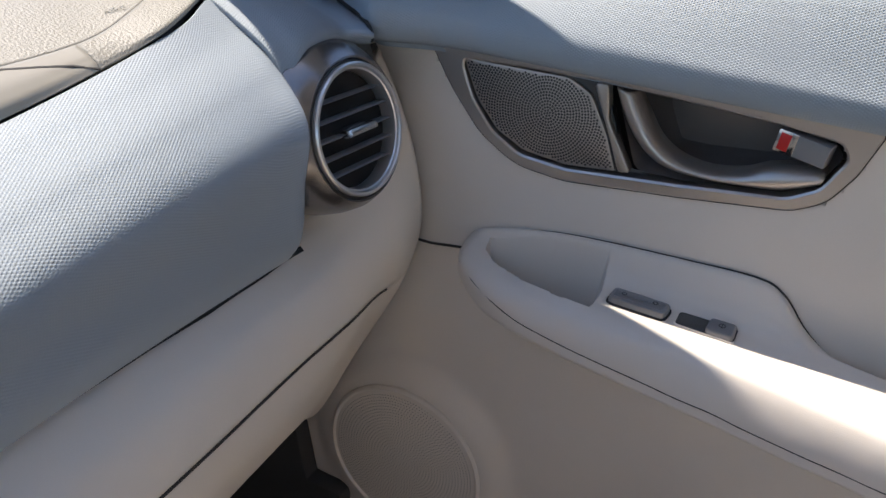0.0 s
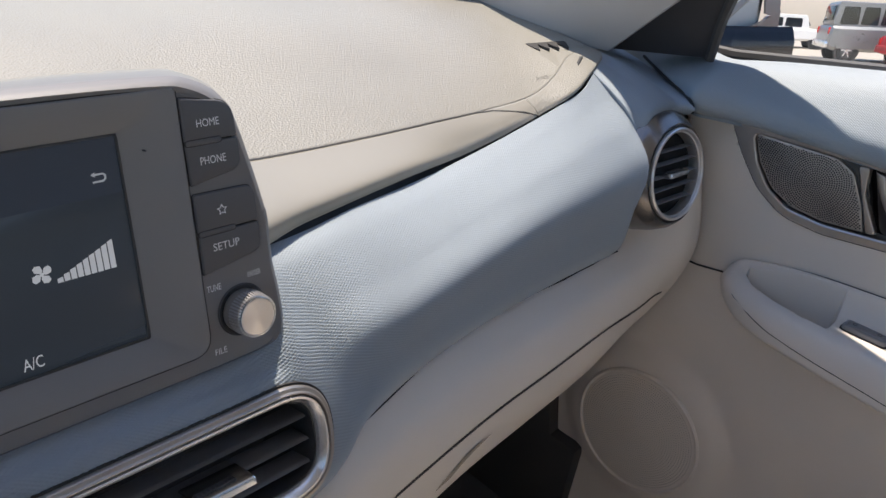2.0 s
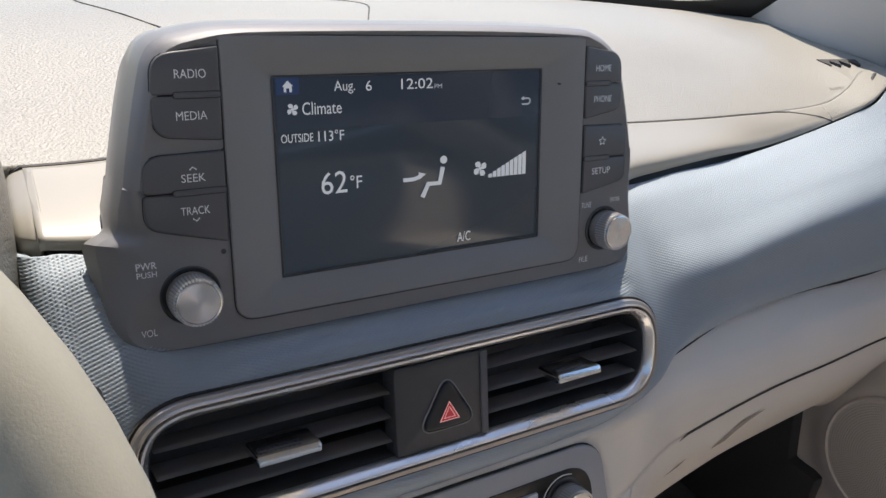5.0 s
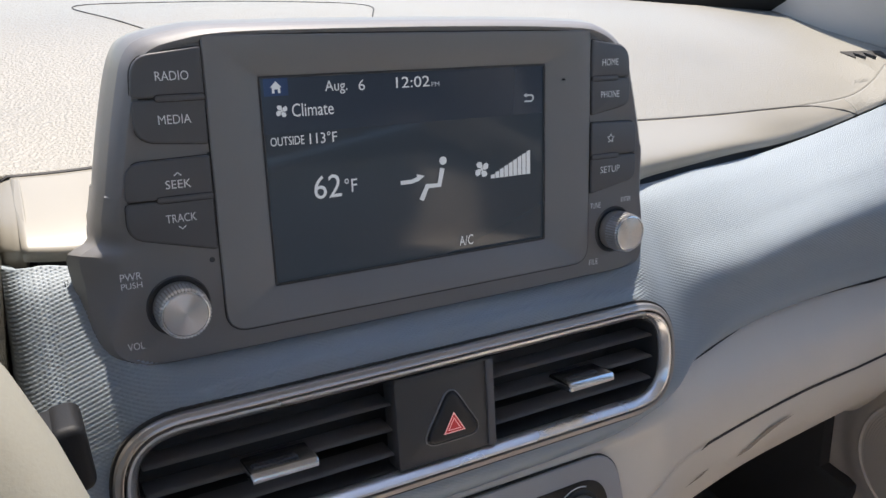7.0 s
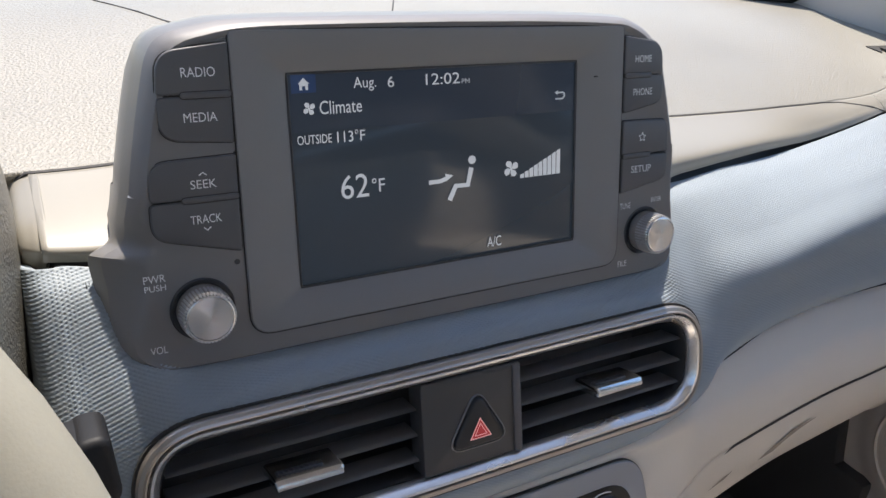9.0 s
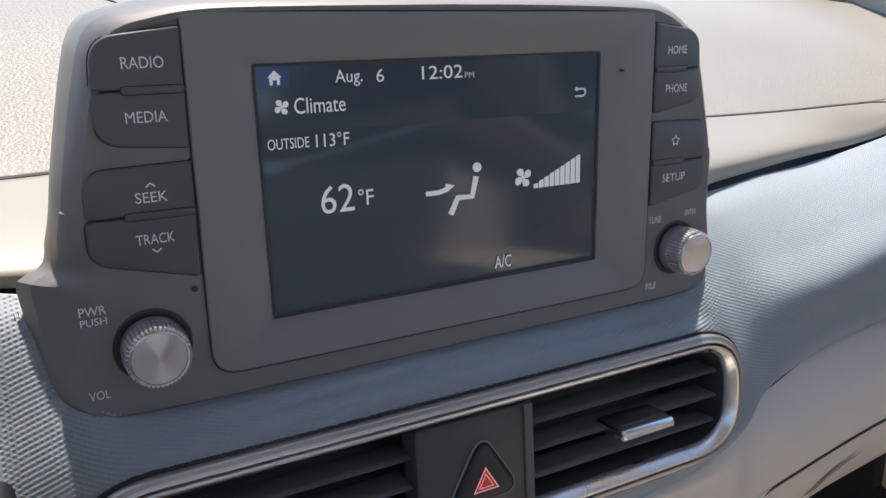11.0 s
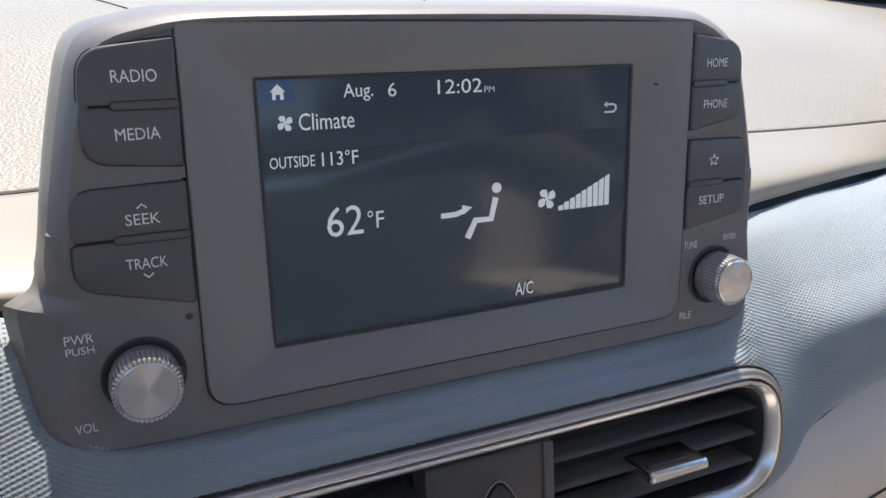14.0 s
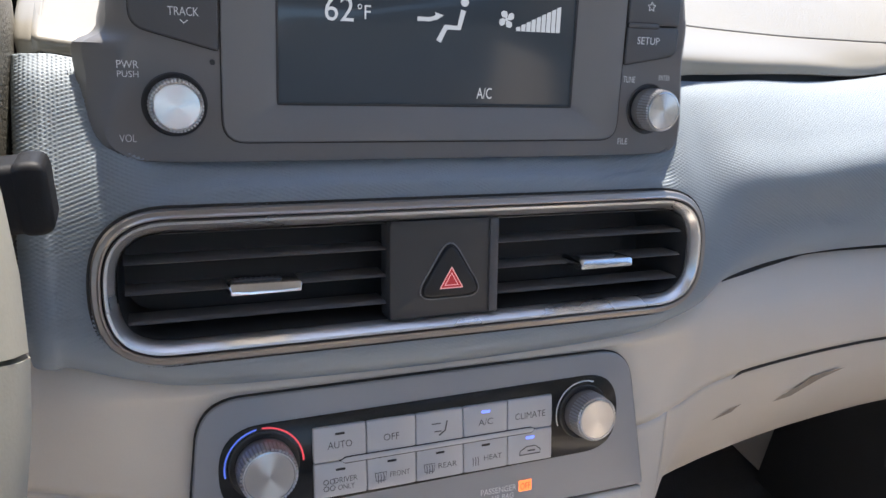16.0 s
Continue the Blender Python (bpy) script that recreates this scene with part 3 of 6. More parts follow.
# leather-like skin: edge at the gap, rounded brow, belly, tucked lower edge
SKIN_ST = [
    (0.0, (0.035, 1.022), (0.018, 1.005), (0.006, 0.985), (-0.012, 0.97), (-0.0262, 0.96), (-0.0455, 0.892), (-0.04, 0.872)),
    (0.11, (0.03, 1.015), (0.018, 1.003), (0.006, 0.984), (-0.0125, 0.969), (-0.0268, 0.959), (-0.0455, 0.895), (-0.041, 0.877)),
    (0.145, (0.026, 1.01), (0.014, 1.002), (-0.002, 0.986), (-0.0185, 0.968), (-0.03, 0.948), (-0.045, 0.901), (-0.04, 0.884)),
    (0.17, (0.036, 1.006), (0.02, 0.999), (0.0, 0.981), (-0.0195, 0.957), (-0.0335, 0.928), (-0.04, 0.904), (-0.036, 0.891)),
    (0.2, (0.043, 1.004), (0.027, 0.9979), (0.0035, 0.981), (-0.018, 0.961), (-0.0215, 0.929), (-0.025, 0.908), (-0.02, 0.896)),
    (0.25, (0.055, 1.003), (0.036, 0.9948), (0.01, 0.978), (-0.0115, 0.959), (-0.008, 0.93), (-0.009, 0.909), (-0.006, 0.898)),
    (0.3, (0.067, 0.9995), (0.048, 0.9928), (0.021, 0.978), (-0.0015, 0.96), (0.0025, 0.93), (0.002, 0.907), (0.006, 0.896)),
    (0.36, (0.083, 0.996), (0.063, 0.9908), (0.035, 0.978), (0.0105, 0.96), (0.014, 0.928), (0.0135, 0.903), (0.018, 0.89)),
    (0.43, (0.092, 1.002), (0.073, 0.9958), (0.042, 0.983), (0.0185, 0.962), (0.023, 0.926), (0.0245, 0.898), (0.029, 0.883)),
    (0.5, (0.0965, 1.0145), (0.077, 1.0068), (0.045, 0.99), (0.0215, 0.965), (0.0285, 0.925), (0.032, 0.893), (0.037, 0.877)),
    (0.55, (0.0975, 1.0255), (0.082, 1.0163), (0.049, 0.997), (0.0235, 0.967), (0.0305, 0.924), (0.034, 0.89), (0.039, 0.875)),
    (0.581, (0.1085, 1.034), (0.087, 1.0203), (0.0528, 1.0), (0.0259, 0.9722), (0.03, 0.924), (0.033, 0.889), (0.041, 0.874)),
    (0.602, (0.1185, 1.0395), (0.097, 1.0261), (0.0687, 1.0064), (0.05, 0.975), (0.048, 0.924), (0.05, 0.892), (0.053, 0.878)),
]
# on the driver's side the skin ends in a bend beside the instrument hood
LEFT_SKIN = []
FORTH = (0.006, 0.004, 0.001, 0.0, 0.0, 0.0, 0.0)
for x, back in ((-0.1895, 0.040), (-0.1885, 0.022), (-0.1865, 0.0100), (-0.1825, 0.0028), (-0.1765, 0.0), (-0.1700, 0.0)):
    LEFT_SKIN.append([(x, y + back - FORTH[k], z + (0.006, 0.004, 0.001, 0.0, 0.0, 0.0, 0.0)[k] - 0.3 * back) for k, (y, z) in enumerate(SKIN_ST[3][1:])])
LEFT_SKIN.append([(-0.1450, *c) for c in SKIN_ST[2][1:]])
LEFT_SKIN.append([(-0.11, *c) for c in SKIN_ST[1][1:]])
skin_pts = loft(LEFT_SKIN + [[(q[0], *c) for c in q[1:]] for q in SKIN_ST], 320, 80)
# the sweep to the passenger's side runs without waves
kernel = np.exp(-0.5 * (np.arange(-26, 27) / 11.0) ** 2)
kernel /= kernel.sum()
even = np.pad(skin_pts, ((26, 26), (0, 0), (0, 0)), mode="reflect", reflect_type="odd")
even = sum(kernel[k] * even[k:k + skin_pts.shape[0]] for k in range(53))
blend = (np.clip((skin_pts[..., 0] - 0.24) / 0.06, 0, 1) * np.clip((0.575 - skin_pts[..., 0]) / 0.04, 0, 1))[..., None]
skin_pts = skin_pts * (1 - blend) + even * blend
VA = radians(16)
VEN = frame_at((0, -0.0365, 0.9278), (1, 0, 0), (0, -math.cos(VA), math.sin(VA)))
ven_inv = np.array(VEN.inverted())


def in_vent(p):
    q = p @ ven_inv[:3, :3].T + ven_inv[:3, 3]
    return (np.hypot(np.maximum(0.0, np.abs(q[:, 0]) - 0.126), q[:, 1]) < 0.0318) & (np.abs(q[:, 2]) < 0.03)


embossed("soft_skin", skin_pts, LEATHER, dash, "pale embossed soft skin across the dash", (0, -1, 0.4), gone=in_vent, plain=0.010)

# the skin's corner over the side air vent, up to the door
for sgn in (1, -1):
    CORNER_ST = [
        [(0.5935, 0.1145, 1.0380), (0.5935, 0.093, 1.0275), (0.5935, 0.064, 1.0100), (0.5935, 0.0500, 0.988), (0.5935, 0.0475, 0.980), (0.5935, 0.054, 0.976)],
        [(0.6070, 0.122, 1.0405), (0.6040, 0.098, 1.0325), (0.6035, 0.074, 1.0215), (0.6025, 0.0530, 1.006), (0.6020, 0.0510, 0.997), (0.603, 0.058, 0.993)],
        [(0.6300, 0.134, 1.0430), (0.6250, 0.108, 1.0375), (0.620, 0.080, 1.0300), (0.6150, 0.0550, 1.0195), (0.6150, 0.0520, 1.010), (0.615, 0.062, 1.006)],
        [(0.6500, 0.180, 1.0460), (0.6450, 0.120, 1.0405), (0.641, 0.084, 1.0325), (0.6380, 0.0550, 1.0220), (0.6380, 0.0515, 1.012), (0.638, 0.062, 1.008)],
        [(0.6700, 0.235, 1.0460), (0.6640, 0.135, 1.0385), (0.660, 0.088, 1.0290), (0.6550, 0.0530, 1.0190), (0.6550, 0.0505, 1.010), (0.655, 0.062, 1.006)],
        [(0.7160, 0.240, 1.0400), (0.7030, 0.152, 1.0320), (0.690, 0.097, 1.0235), (0.6740, 0.0500, 1.0155), (0.6740, 0.0480, 1.007), (0.674, 0.058, 1.003)],
        [(0.7760, 0.240, 1.0340), (0.7440, 0.152, 1.0265), (0.718, 0.100, 1.0195), (0.6880, 0.0490, 1.012), (0.6880, 0.0470, 1.004), (0.690, 0.056, 1.000)],
    ]
    embossed("soft_skin_corner", loft([[(sgn * q[0], q[1], q[2]) for q in st_] for st_ in CORNER_ST], 60, 40), LEATHER, dash, out=(0, -0.5, 1))

# dark shadow gap between pad and skin
both = [(-q[0], *q[1:]) for q in SKIN_ST[3:0:-1]] + SKIN_ST
both = [(-0.1760, *both[0][1:])] + both
gap = [[(q[0], q[1][0] + 0.004, q[1][1] - 0.010), (q[0], q[1][0] + 0.014, q[1][1] - 0.002), (q[0], q[1][0] + 0.016, q[1][1] + 0.008)] for q in both]
shell("gap_liner", loft(gap, 120, 4), BLACK, dash, "black recess under the pad's lip", 0.003)

LOW_ST = [
    (0.00, (-0.036, 0.876), (-0.0415, 0.872), (-0.0435, 0.864), (-0.0585, 0.822), (-0.078, 0.770), (-0.094, 0.720), (-0.060, 0.70)),
    (0.10, (-0.036, 0.879), (-0.0425, 0.874), (-0.0440, 0.864), (-0.0585, 0.822), (-0.078, 0.770), (-0.094, 0.720), (-0.060, 0.70)),
    (0.137, (-0.034, 0.885), (-0.043, 0.877), (-0.0445, 0.866), (-0.0555, 0.823), (-0.072, 0.772), (-0.088, 0.722), (-0.050, 0.70)),
    (0.165, (-0.030, 0.893), (-0.041, 0.884), (-0.045, 0.868), (-0.048, 0.826), (-0.052, 0.775), (-0.046, 0.714), (0.000, 0.70)),
    (0.20, (-0.006, 0.899), (-0.021, 0.889), (-0.034, 0.869), (-0.036, 0.828), (-0.028, 0.770), (-0.002, 0.705), (0.060, 0.69)),
    (0.25, (0.012, 0.901), (-0.006, 0.889), (-0.025, 0.868), (-0.029, 0.831), (-0.018, 0.770), (0.018, 0.701), (0.080, 0.685)),
    (0.35, (0.036, 0.893), (0.016, 0.880), (-0.005, 0.860), (-0.013, 0.825), (-0.004, 0.770), (0.038, 0.699), (0.100, 0.68)),
    (0.45, (0.052, 0.885), (0.031, 0.871), (0.009, 0.852), (0.000, 0.816), (0.008, 0.765), (0.048, 0.700), (0.120, 0.68)),
    (0.55, (0.060, 0.880), (0.040, 0.866), (0.020, 0.848), (0.012, 0.810), (0.019, 0.760), (0.062, 0.688), (0.130, 0.66)),
    (0.62, (0.060, 0.885), (0.040, 0.868), (0.022, 0.848), (0.017, 0.807), (0.032, 0.755), (0.080, 0.665), (0.140, 0.65)),
    (0.665, (0.062, 0.930), (0.042, 0.895), (0.018, 0.852), (0.022, 0.806), (0.045, 0.750), (0.098, 0.640), (0.150, 0.63)),
    (0.695, (0.060, 0.968), (0.034, 0.912), (0.013, 0.858), (0.022, 0.804), (0.050, 0.744), (0.108, 0.620), (0.158, 0.62)),
    (0.722, (0.062, 0.990), (0.032, 0.930), (0.0155, 0.864), (0.025, 0.806), (0.055, 0.738), (0.122, 0.615), (0.160, 0.61)),
]
low_full = loft(mirrored(LOW_ST), 160, 61)
seam_row = 30
lower = shell("lower_panel", low_full[:, :seam_row + 1], CREAM, dash, "smooth cream lower dash panel", 0.004)
SV = frame_at((0.6340, 0.0225, 0.9568), (1, -0.05, 0), (-0.07, -0.965, 0.25))
bm = bmesh.new()
bm.from_mesh(lower.data)
sv_inv = SV.inverted()
gone = []
for f in bm.faces:
    p = f.calc_center_median()
    q = sv_inv @ Vector((abs(p.x), p.y, p.z))
    if math.hypot(q.x, q.y) < (0.074 if q.y > 0.0 else 0.060) and q.z < 0.0:
        gone.append(f)
bmesh.ops.delete(bm, geom=gone, context="FACES")
bm.to_mesh(lower.data)
bm.free()
iG = np.searchsorted(low_full[:, 30, 0], 0.152)
shell("centre_lower_panel", low_full[:iG + 1, seam_row:], CREAM, dash, "smooth cream lower dash panel", 0.004)
glove = low_full[iG:, seam_row:].copy()
shell("glovebox_door", glove, CREAM, dash, "cream glovebox door with a scuffed lower edge", 0.004)
iA, iB = np.searchsorted(low_full[:, 30, 0], 0.225), np.searchsorted(low_full[:, 30, 0], 0.684)
seam_line = [tuple(p) for p in low_full[iA:iB, seam_row]]
first = Vector(seam_line[0])
seam_line = [first + Vector((-0.028, 0.004, -0.024)), first + Vector((-0.014, 0.0005, -0.008))] + seam_line
part("glovebox_gap", strip(seam_line, 0.0022, (0, -1, 0.1), 0.0006), SEAM, dash, "dark gap over the glovebox door")

# a dark band laid on the lower panel along the skin's lower edge
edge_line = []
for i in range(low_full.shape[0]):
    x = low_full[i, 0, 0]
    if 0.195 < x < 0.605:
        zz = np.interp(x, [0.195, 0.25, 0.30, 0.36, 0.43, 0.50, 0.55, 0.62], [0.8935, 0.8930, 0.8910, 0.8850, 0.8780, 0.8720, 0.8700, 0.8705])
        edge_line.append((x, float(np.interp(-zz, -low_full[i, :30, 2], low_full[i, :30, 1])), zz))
part("skin_edge_band", strip(edge_line, 0.0045, (0, -0.6, 0.8), 0.0008), SEAM, dash, "dark band under the skin's lower edge")


def low_y(x, z):
    d = (low_full[:, :, 0] - x) ** 2 + (low_full[:, :, 2] - z) ** 2
    i = np.unravel_index(np.argmin(d), d.shape)
    return float(low_full[i][1])


def mark(outline):
    bm = bmesh.new()
    c = [bm.verts.new((x, low_y(x, z) - 0.0009, z)) for x, z in outline]
    bm.faces.new(c)
    bmesh.ops.triangulate(bm, faces=bm.faces)
    return bm


part("scuff_mark", mark([(0.352, 0.8040), (0.334, 0.8045), (0.316, 0.8040), (0.304, 0.7985), (0.294, 0.7925), (0.281, 0.7880), (0.300, 0.7885), (0.314, 0.7920), (0.328, 0.7985)]), SCUFF, dash, "dull scuff on the glovebox door")
part("scuff_mark", mark([(0.218, 0.7885), (0.232, 0.7955), (0.243, 0.7975), (0.236, 0.7915)]), SCUFF, dash, "dull scuff on the glovebox door")
end = [tuple(p) for p in low_full[-1]]
part("end_gap", grid([[(0.716, p[1] + 0.004, p[2]), (0.726, p[1] + 0.012, p[2]), (0.745, p[1] + 0.010, p[2])] for p in end]), BLACK, dash, "black gap beside the door")

# thin seam line of the pad, above its front lip
pad_pts = loft(PAD_ALL, 240, 61)
pad_flat = pad_pts.reshape(-1, 3)


def pad_z(x, y):
    d = (pad_flat[:, 0] - x) ** 2 + (pad_flat[:, 1] - y) ** 2
    i = np.argsort(d)[:4]
    w = 1 / (d[i] + 1e-8)
    return float((pad_flat[i, 2] * w).sum() / w.sum())


row = 24
jR = [i for i in range(len(pad_pts)) if 0.14 < pad_pts[i, row, 0] < 0.425]
line = [tuple(pad_pts[i, row]) for i in jR] + [(0.445, 0.112, 0), (0.462, 0.107, 0), (0.478, 0.102, 0), (0.492, 0.0975, 0)]
line = [(p[0], p[1], pad_z(p[0], p[1])) for p in line]
part("pad_seam", strip(line, 0.0013, (0, -0.4, 1), 0.0004), SEAM, dash)
line = [tuple(pad_pts[i, row]) for i in range(len(pad_pts)) if -0.1800 < pad_pts[i, row, 0] < -0.12]
line = [(-0.1865, 0.0905, 1.0225), (-0.1835, 0.0935, 1.0285)] + line
part("pad_seam", strip(line, 0.0015, (0, -0.4, 1), 0.0005), SEAM, dash)

# rounded seam of the cover in the middle of the pad, side demister and embossed word
cover = rounded([(-0.050, 0.175), (0.045, 0.175), (0.122, 0.330), (-0.140, 0.330)], 0.03, 8)
cover = [(x, y) for x, y in resample(cover, 90)]
part("cover_seam", strip([(x, y, pad_z(x, y)) for x, y in cover + cover[:1]], 0.0012, (0, 0, 1), 0.0005), SEAM, dash)
for sgn in (1, -1):
    def on_pad(x, y, h=0.0):
        return Vector((sgn * x, y, pad_z(x, y) + h))

    for k in range(4):
        a, b = T0.lerp(T3, k / 4), T0.lerp(T3, (k + 1) / 4)
        m = a.lerp(b, 0.5) + Vector((-0.0045, -0.0135))
        bm = bmesh.new()
        outline = [a + Vector((0.0012, 0.0040)), b + Vector((0.0012, 0.0040)), b, m, a]
        f0 = [bm.verts.new(on_pad(q.x, q.y, 0.0007)) for q in outline]
        f1 = [bm.verts.new(on_pad(q.x, q.y, -0.006)) for q in outline]
        bm.faces.new(f0)
        for i in range(5):
            bm.faces.new((f0[i], f0[(i + 1) % 5], f1[(i + 1) % 5], f1[i]))
        part("demister_slot", bm, SEAM, dash, "black toothed demister slot", smooth=False)
AB = frame_at((0.5385, 0.1290, pad_z(0.5385, 0.1290) + 0.0002), (1, -0.28, 0.1), (-0.1, -0.30, 1))
letters("AIRBAG", -0.0125, -0.0030, 0.0125, 0.0030, AB, 0.0004, PAD, dash, "embossed_word", "embossed word in the pad")

# ---- infotainment unit ----
unit = thing("infotainment_unit", "dark grey infotainment unit with touchscreen, keys and two knobs", "infotainment")
ANG = radians(12.6)
POD = frame_at((0, -0.004, 1.0), (1, 0, 0), (0, -math.cos(ANG), math.sin(ANG)))
right = [(0.0, -0.0252), (0.050, -0.0252), (0.105, -0.0250), (0.136, -0.0246), (0.1470, -0.0232), (0.1515, -0.0190), (0.1528, -0.0100), (0.1520, 0.0040), (0.1503, 0.0180), (0.1500, 0.0300), (0.1502, 0.0420), (0.1488, 0.0540),
         (0.1450, 0.0720), (0.1395, 0.0940), (0.1352, 0.1040), (0.1285, 0.1110), (0.1190, 0.1160), (0.1060, 0.1188), (0.060, 0.1205), (0.0, 0.1210)]
left = [(0.0, 0.1210), (-0.060, 0.1208), (-0.100, 0.1200), (-0.1185, 0.1172), (-0.1295, 0.1138), (-0.1350, 0.1075), (-0.1385, 0.0965), (-0.1425, 0.0800), (-0.1465, 0.0609), (-0.1495, 0.0442), (-0.1522, 0.0345),
        (-0.1562, 0.0290), (-0.1622, 0.0262), (-0.1650, 0.0225), (-0.1634, 0.0080), (-0.1606, -0.0070), (-0.1570, -0.0165), (-0.1516, -0.0215), (-0.1432, -0.0244), (-0.110, -0.0252), (0.0, -0.0252)]
body = resample([tuple(p) for p in catmull(right, 160)][:-1] + [tuple(p) for p in catmull(left, 200)][:-1], 240)


b_out = resample(rounded([(-0.1025, -0.0165), (0.1045, -0.0165), (0.1045, 0.1120), (-0.1015, 0.1135)], [0.010, 0.010, 0.002, 0.002], 8), 240)


def squash(o, dx, dy):
    """The outline drawn in; its foot on the driver's side flows back further to meet the skin."""
    out = []
    for x, y in o:
        flow = 1 + (1.5 * float(np.interp(y, [-0.012, 0.012, 0.026, 0.040], [0, 1, 1, 0])) if x < -0.14 and dx > 0 else 0)
        out.append((x - math.copysign(dx * flow, x) * min(1, abs(x) / 0.05), y - (dy if y > 0.05 else 0)))
    return out


pod_rings = [(squash(body, 0.012, 0.022), -0.085), (squash(body, -0.001, 0.005), -0.045), (body, -0.022), (squash(body, 0.0010, 0.0005), -0.013), (squash(body, 0.0028, 0.0022), -0.0060), (squash(body, 0.0046, 0.0036), -0.0020), (squash(body, 0.0062, 0.0046), -0.0002), (squash(body, 0.0078, 0.0056), 0.0010), (squash(body, 0.0092, 0.0064), 0.0008), (squash(body, 0.0108, 0.0074), 0.0), (b_out, 0.0), (b_out, -0.010)]
def thin_foot(o, least):
    return [(max(x, least), y) for x, y in o]


def settle(o, k):
    """The foot on the driver's side sinks back towards the skin."""
    return [(x, y, -k * float(np.interp(y, [-0.018, 0.005, 0.020, 0.034, 0.050], [0, 0.006, 0.009, 0.006, 0])) if x < -0.135 else 0.0) for x, y in o]


pod_rings[0] = (thin_foot(pod_rings[0][0], -0.138), pod_rings[0][1])
pod_rings[1] = (thin_foot(pod_rings[1][0], -0.1505), pod_rings[1][1])
for k, amount in ((2, 0.9), (3, 1.0), (4, 1.0), (5, 0.85), (6, 0.65), (7, 0.4), (8, 0.15)):
    o = pod_rings[k][0]
    pod_rings[k] = (settle(thin_foot(o, -0.1520) if k == 2 else o, amount), pod_rings[k][1])
housing = part("housing", layers(pod_rings[:5], False, True, POD), SUNLITGREY, unit, "dark grey outer shell of the unit, coloured as if sunlit")
part("face", layers(pod_rings[4:], False, False, POD), PODGREY, unit, "matt dark grey face")

part("shell_seam", strip([POD @ Vector((-0.1012, v, w)) for v, w in ((0.1128, -0.0002), (0.1148, -0.0018), (0.1166, -0.0050), (0.1186, -0.0120), (0.1191, -0.0220), (0.1166, -0.0340))], 0.0007, (0, 0.2, 1), 0.0002), SEAM, unit)
foot = [POD @ Vector((p[0], p[1], -0.0145 + p[2])) for p in settle(body, 1.0) if p[1] < 0.0130]
start = max(range(len(foot)), key=lambda k: (foot[k] - foot[k - 1]).length)
part("unit_gap", strip(foot[start:] + foot[:start], 0.0016, (0, -0.2, -1), 0.0006), SEAM, unit, "dark gap round the unit's foot")
# bezel round the screen, sloping in towards the glass
SW, SH0, SH1 = 0.0775, 0.0, 0.0955
flat_in = resample(rounded([(-0.0925, -0.0085), (0.0935, -0.0085), (0.0925, 0.1040), (-0.0915, 0.1045)], 0.004, 6), 240)
hole = resample(rounded([(-SW, SH0), (SW, SH0), (SW, SH1), (-SW, SH1)], 0.0006, 3), 240)
bez = part("bezel", layers([(b_out, -0.004), (b_out, 0.0006), (inset(b_out, 0.0005), 0.0011), (flat_in, 0.0011), (hole, -0.0042), (hole, -0.006)], False, False, POD), BEZEL, unit, "satin grey bezel sloping in to the screen")
part("bezel_groove", band([(inset(b_out, -0.0006), -0.002), (inset(b_out, -0.0006), 0.0003), (b_out, 0.0003), (b_out, -0.002)], POD), SEAM, unit)

SCR = POD @ Matrix.Translation((0, 0, -0.0050))
part("screen_gap", band([(inset(hole, -0.0002), -0.0045), (inset(hole, -0.0002), -0.0038), (inset(hole, 0.0009), -0.0038), (inset(hole, 0.0009), -0.0045)], POD), BLACK, unit)
part("screen", slab([(-SW - 0.001, SH0 - 0.001), (SW + 0.001, SH0 - 0.001), (SW + 0.001, SH1 + 0.001), (-SW - 0.001, SH1 + 0.001)], -0.003, 0.0, 0.0001, SCR), SCREEN, unit, "lit dark touchscreen with the climate page")
scr = part("page_header", flat([[(-SW, 0.0700), (SW, 0.0700), (SW, SH1), (-SW, SH1)]], SCR, 0.0001, 0.0002), HEADER, unit)
part("home_field", flat([[(-0.0752, 0.0868), (-0.0640, 0.0868), (-0.0640, 0.0952), (-0.0752, 0.0952)]], SCR, 0.0004, 0.0001), HOMEBLUE, unit, "blue home field")
Z = 0.0006
part("home_symbol", flat([[(-0.0722, 0.0906), (-0.0696, 0.0932), (-0.0670, 0.0906), (-0.0677, 0.0906), (-0.0677, 0.0880), (-0.0688, 0.0880), (-0.0688, 0.0897), (-0.0704, 0.0897), (-0.0704, 0.0880), (-0.0715, 0.0880), (-0.0715, 0.0906)]], SCR, Z), PIXEL, unit)
letters("Aug.", -0.0465, 0.0862, -0.0355, 0.0924, SCR, Z, PIXEL, unit)
letters("6", -0.0298, 0.0872, -0.0266, 0.0921, SCR, Z, PIXEL, unit)
letters("12:02", -0.0103, 0.0872, 0.0080, 0.0924, SCR, Z, PIXEL, unit)
letters("PM", 0.0090, 0.0870, 0.0134, 0.0893, SCR, Z, DIMPIXEL, unit)
letters("Climate", -0.0630, 0.0771, -0.0430, 0.0830, SCR, Z, PIXEL, unit)
letters("OUTSIDE", -0.0741, 0.0646, -0.0582, 0.0686, SCR, Z, PIXEL, unit)
letters("113°F", -0.0556, 0.0642, -0.0422, 0.0694, SCR, Z, PIXEL, unit)
letters("62", -0.0552, 0.0382, -0.0416, 0.0492, SCR, Z, PIXEL, unit)
letters("°F", -0.0398, 0.0398, -0.0334, 0.0464, SCR, Z, PIXEL, unit)
letters("A/C", 0.0226, 0.0040, 0.0310, 0.0094, SCR, Z, PIXEL, unit)


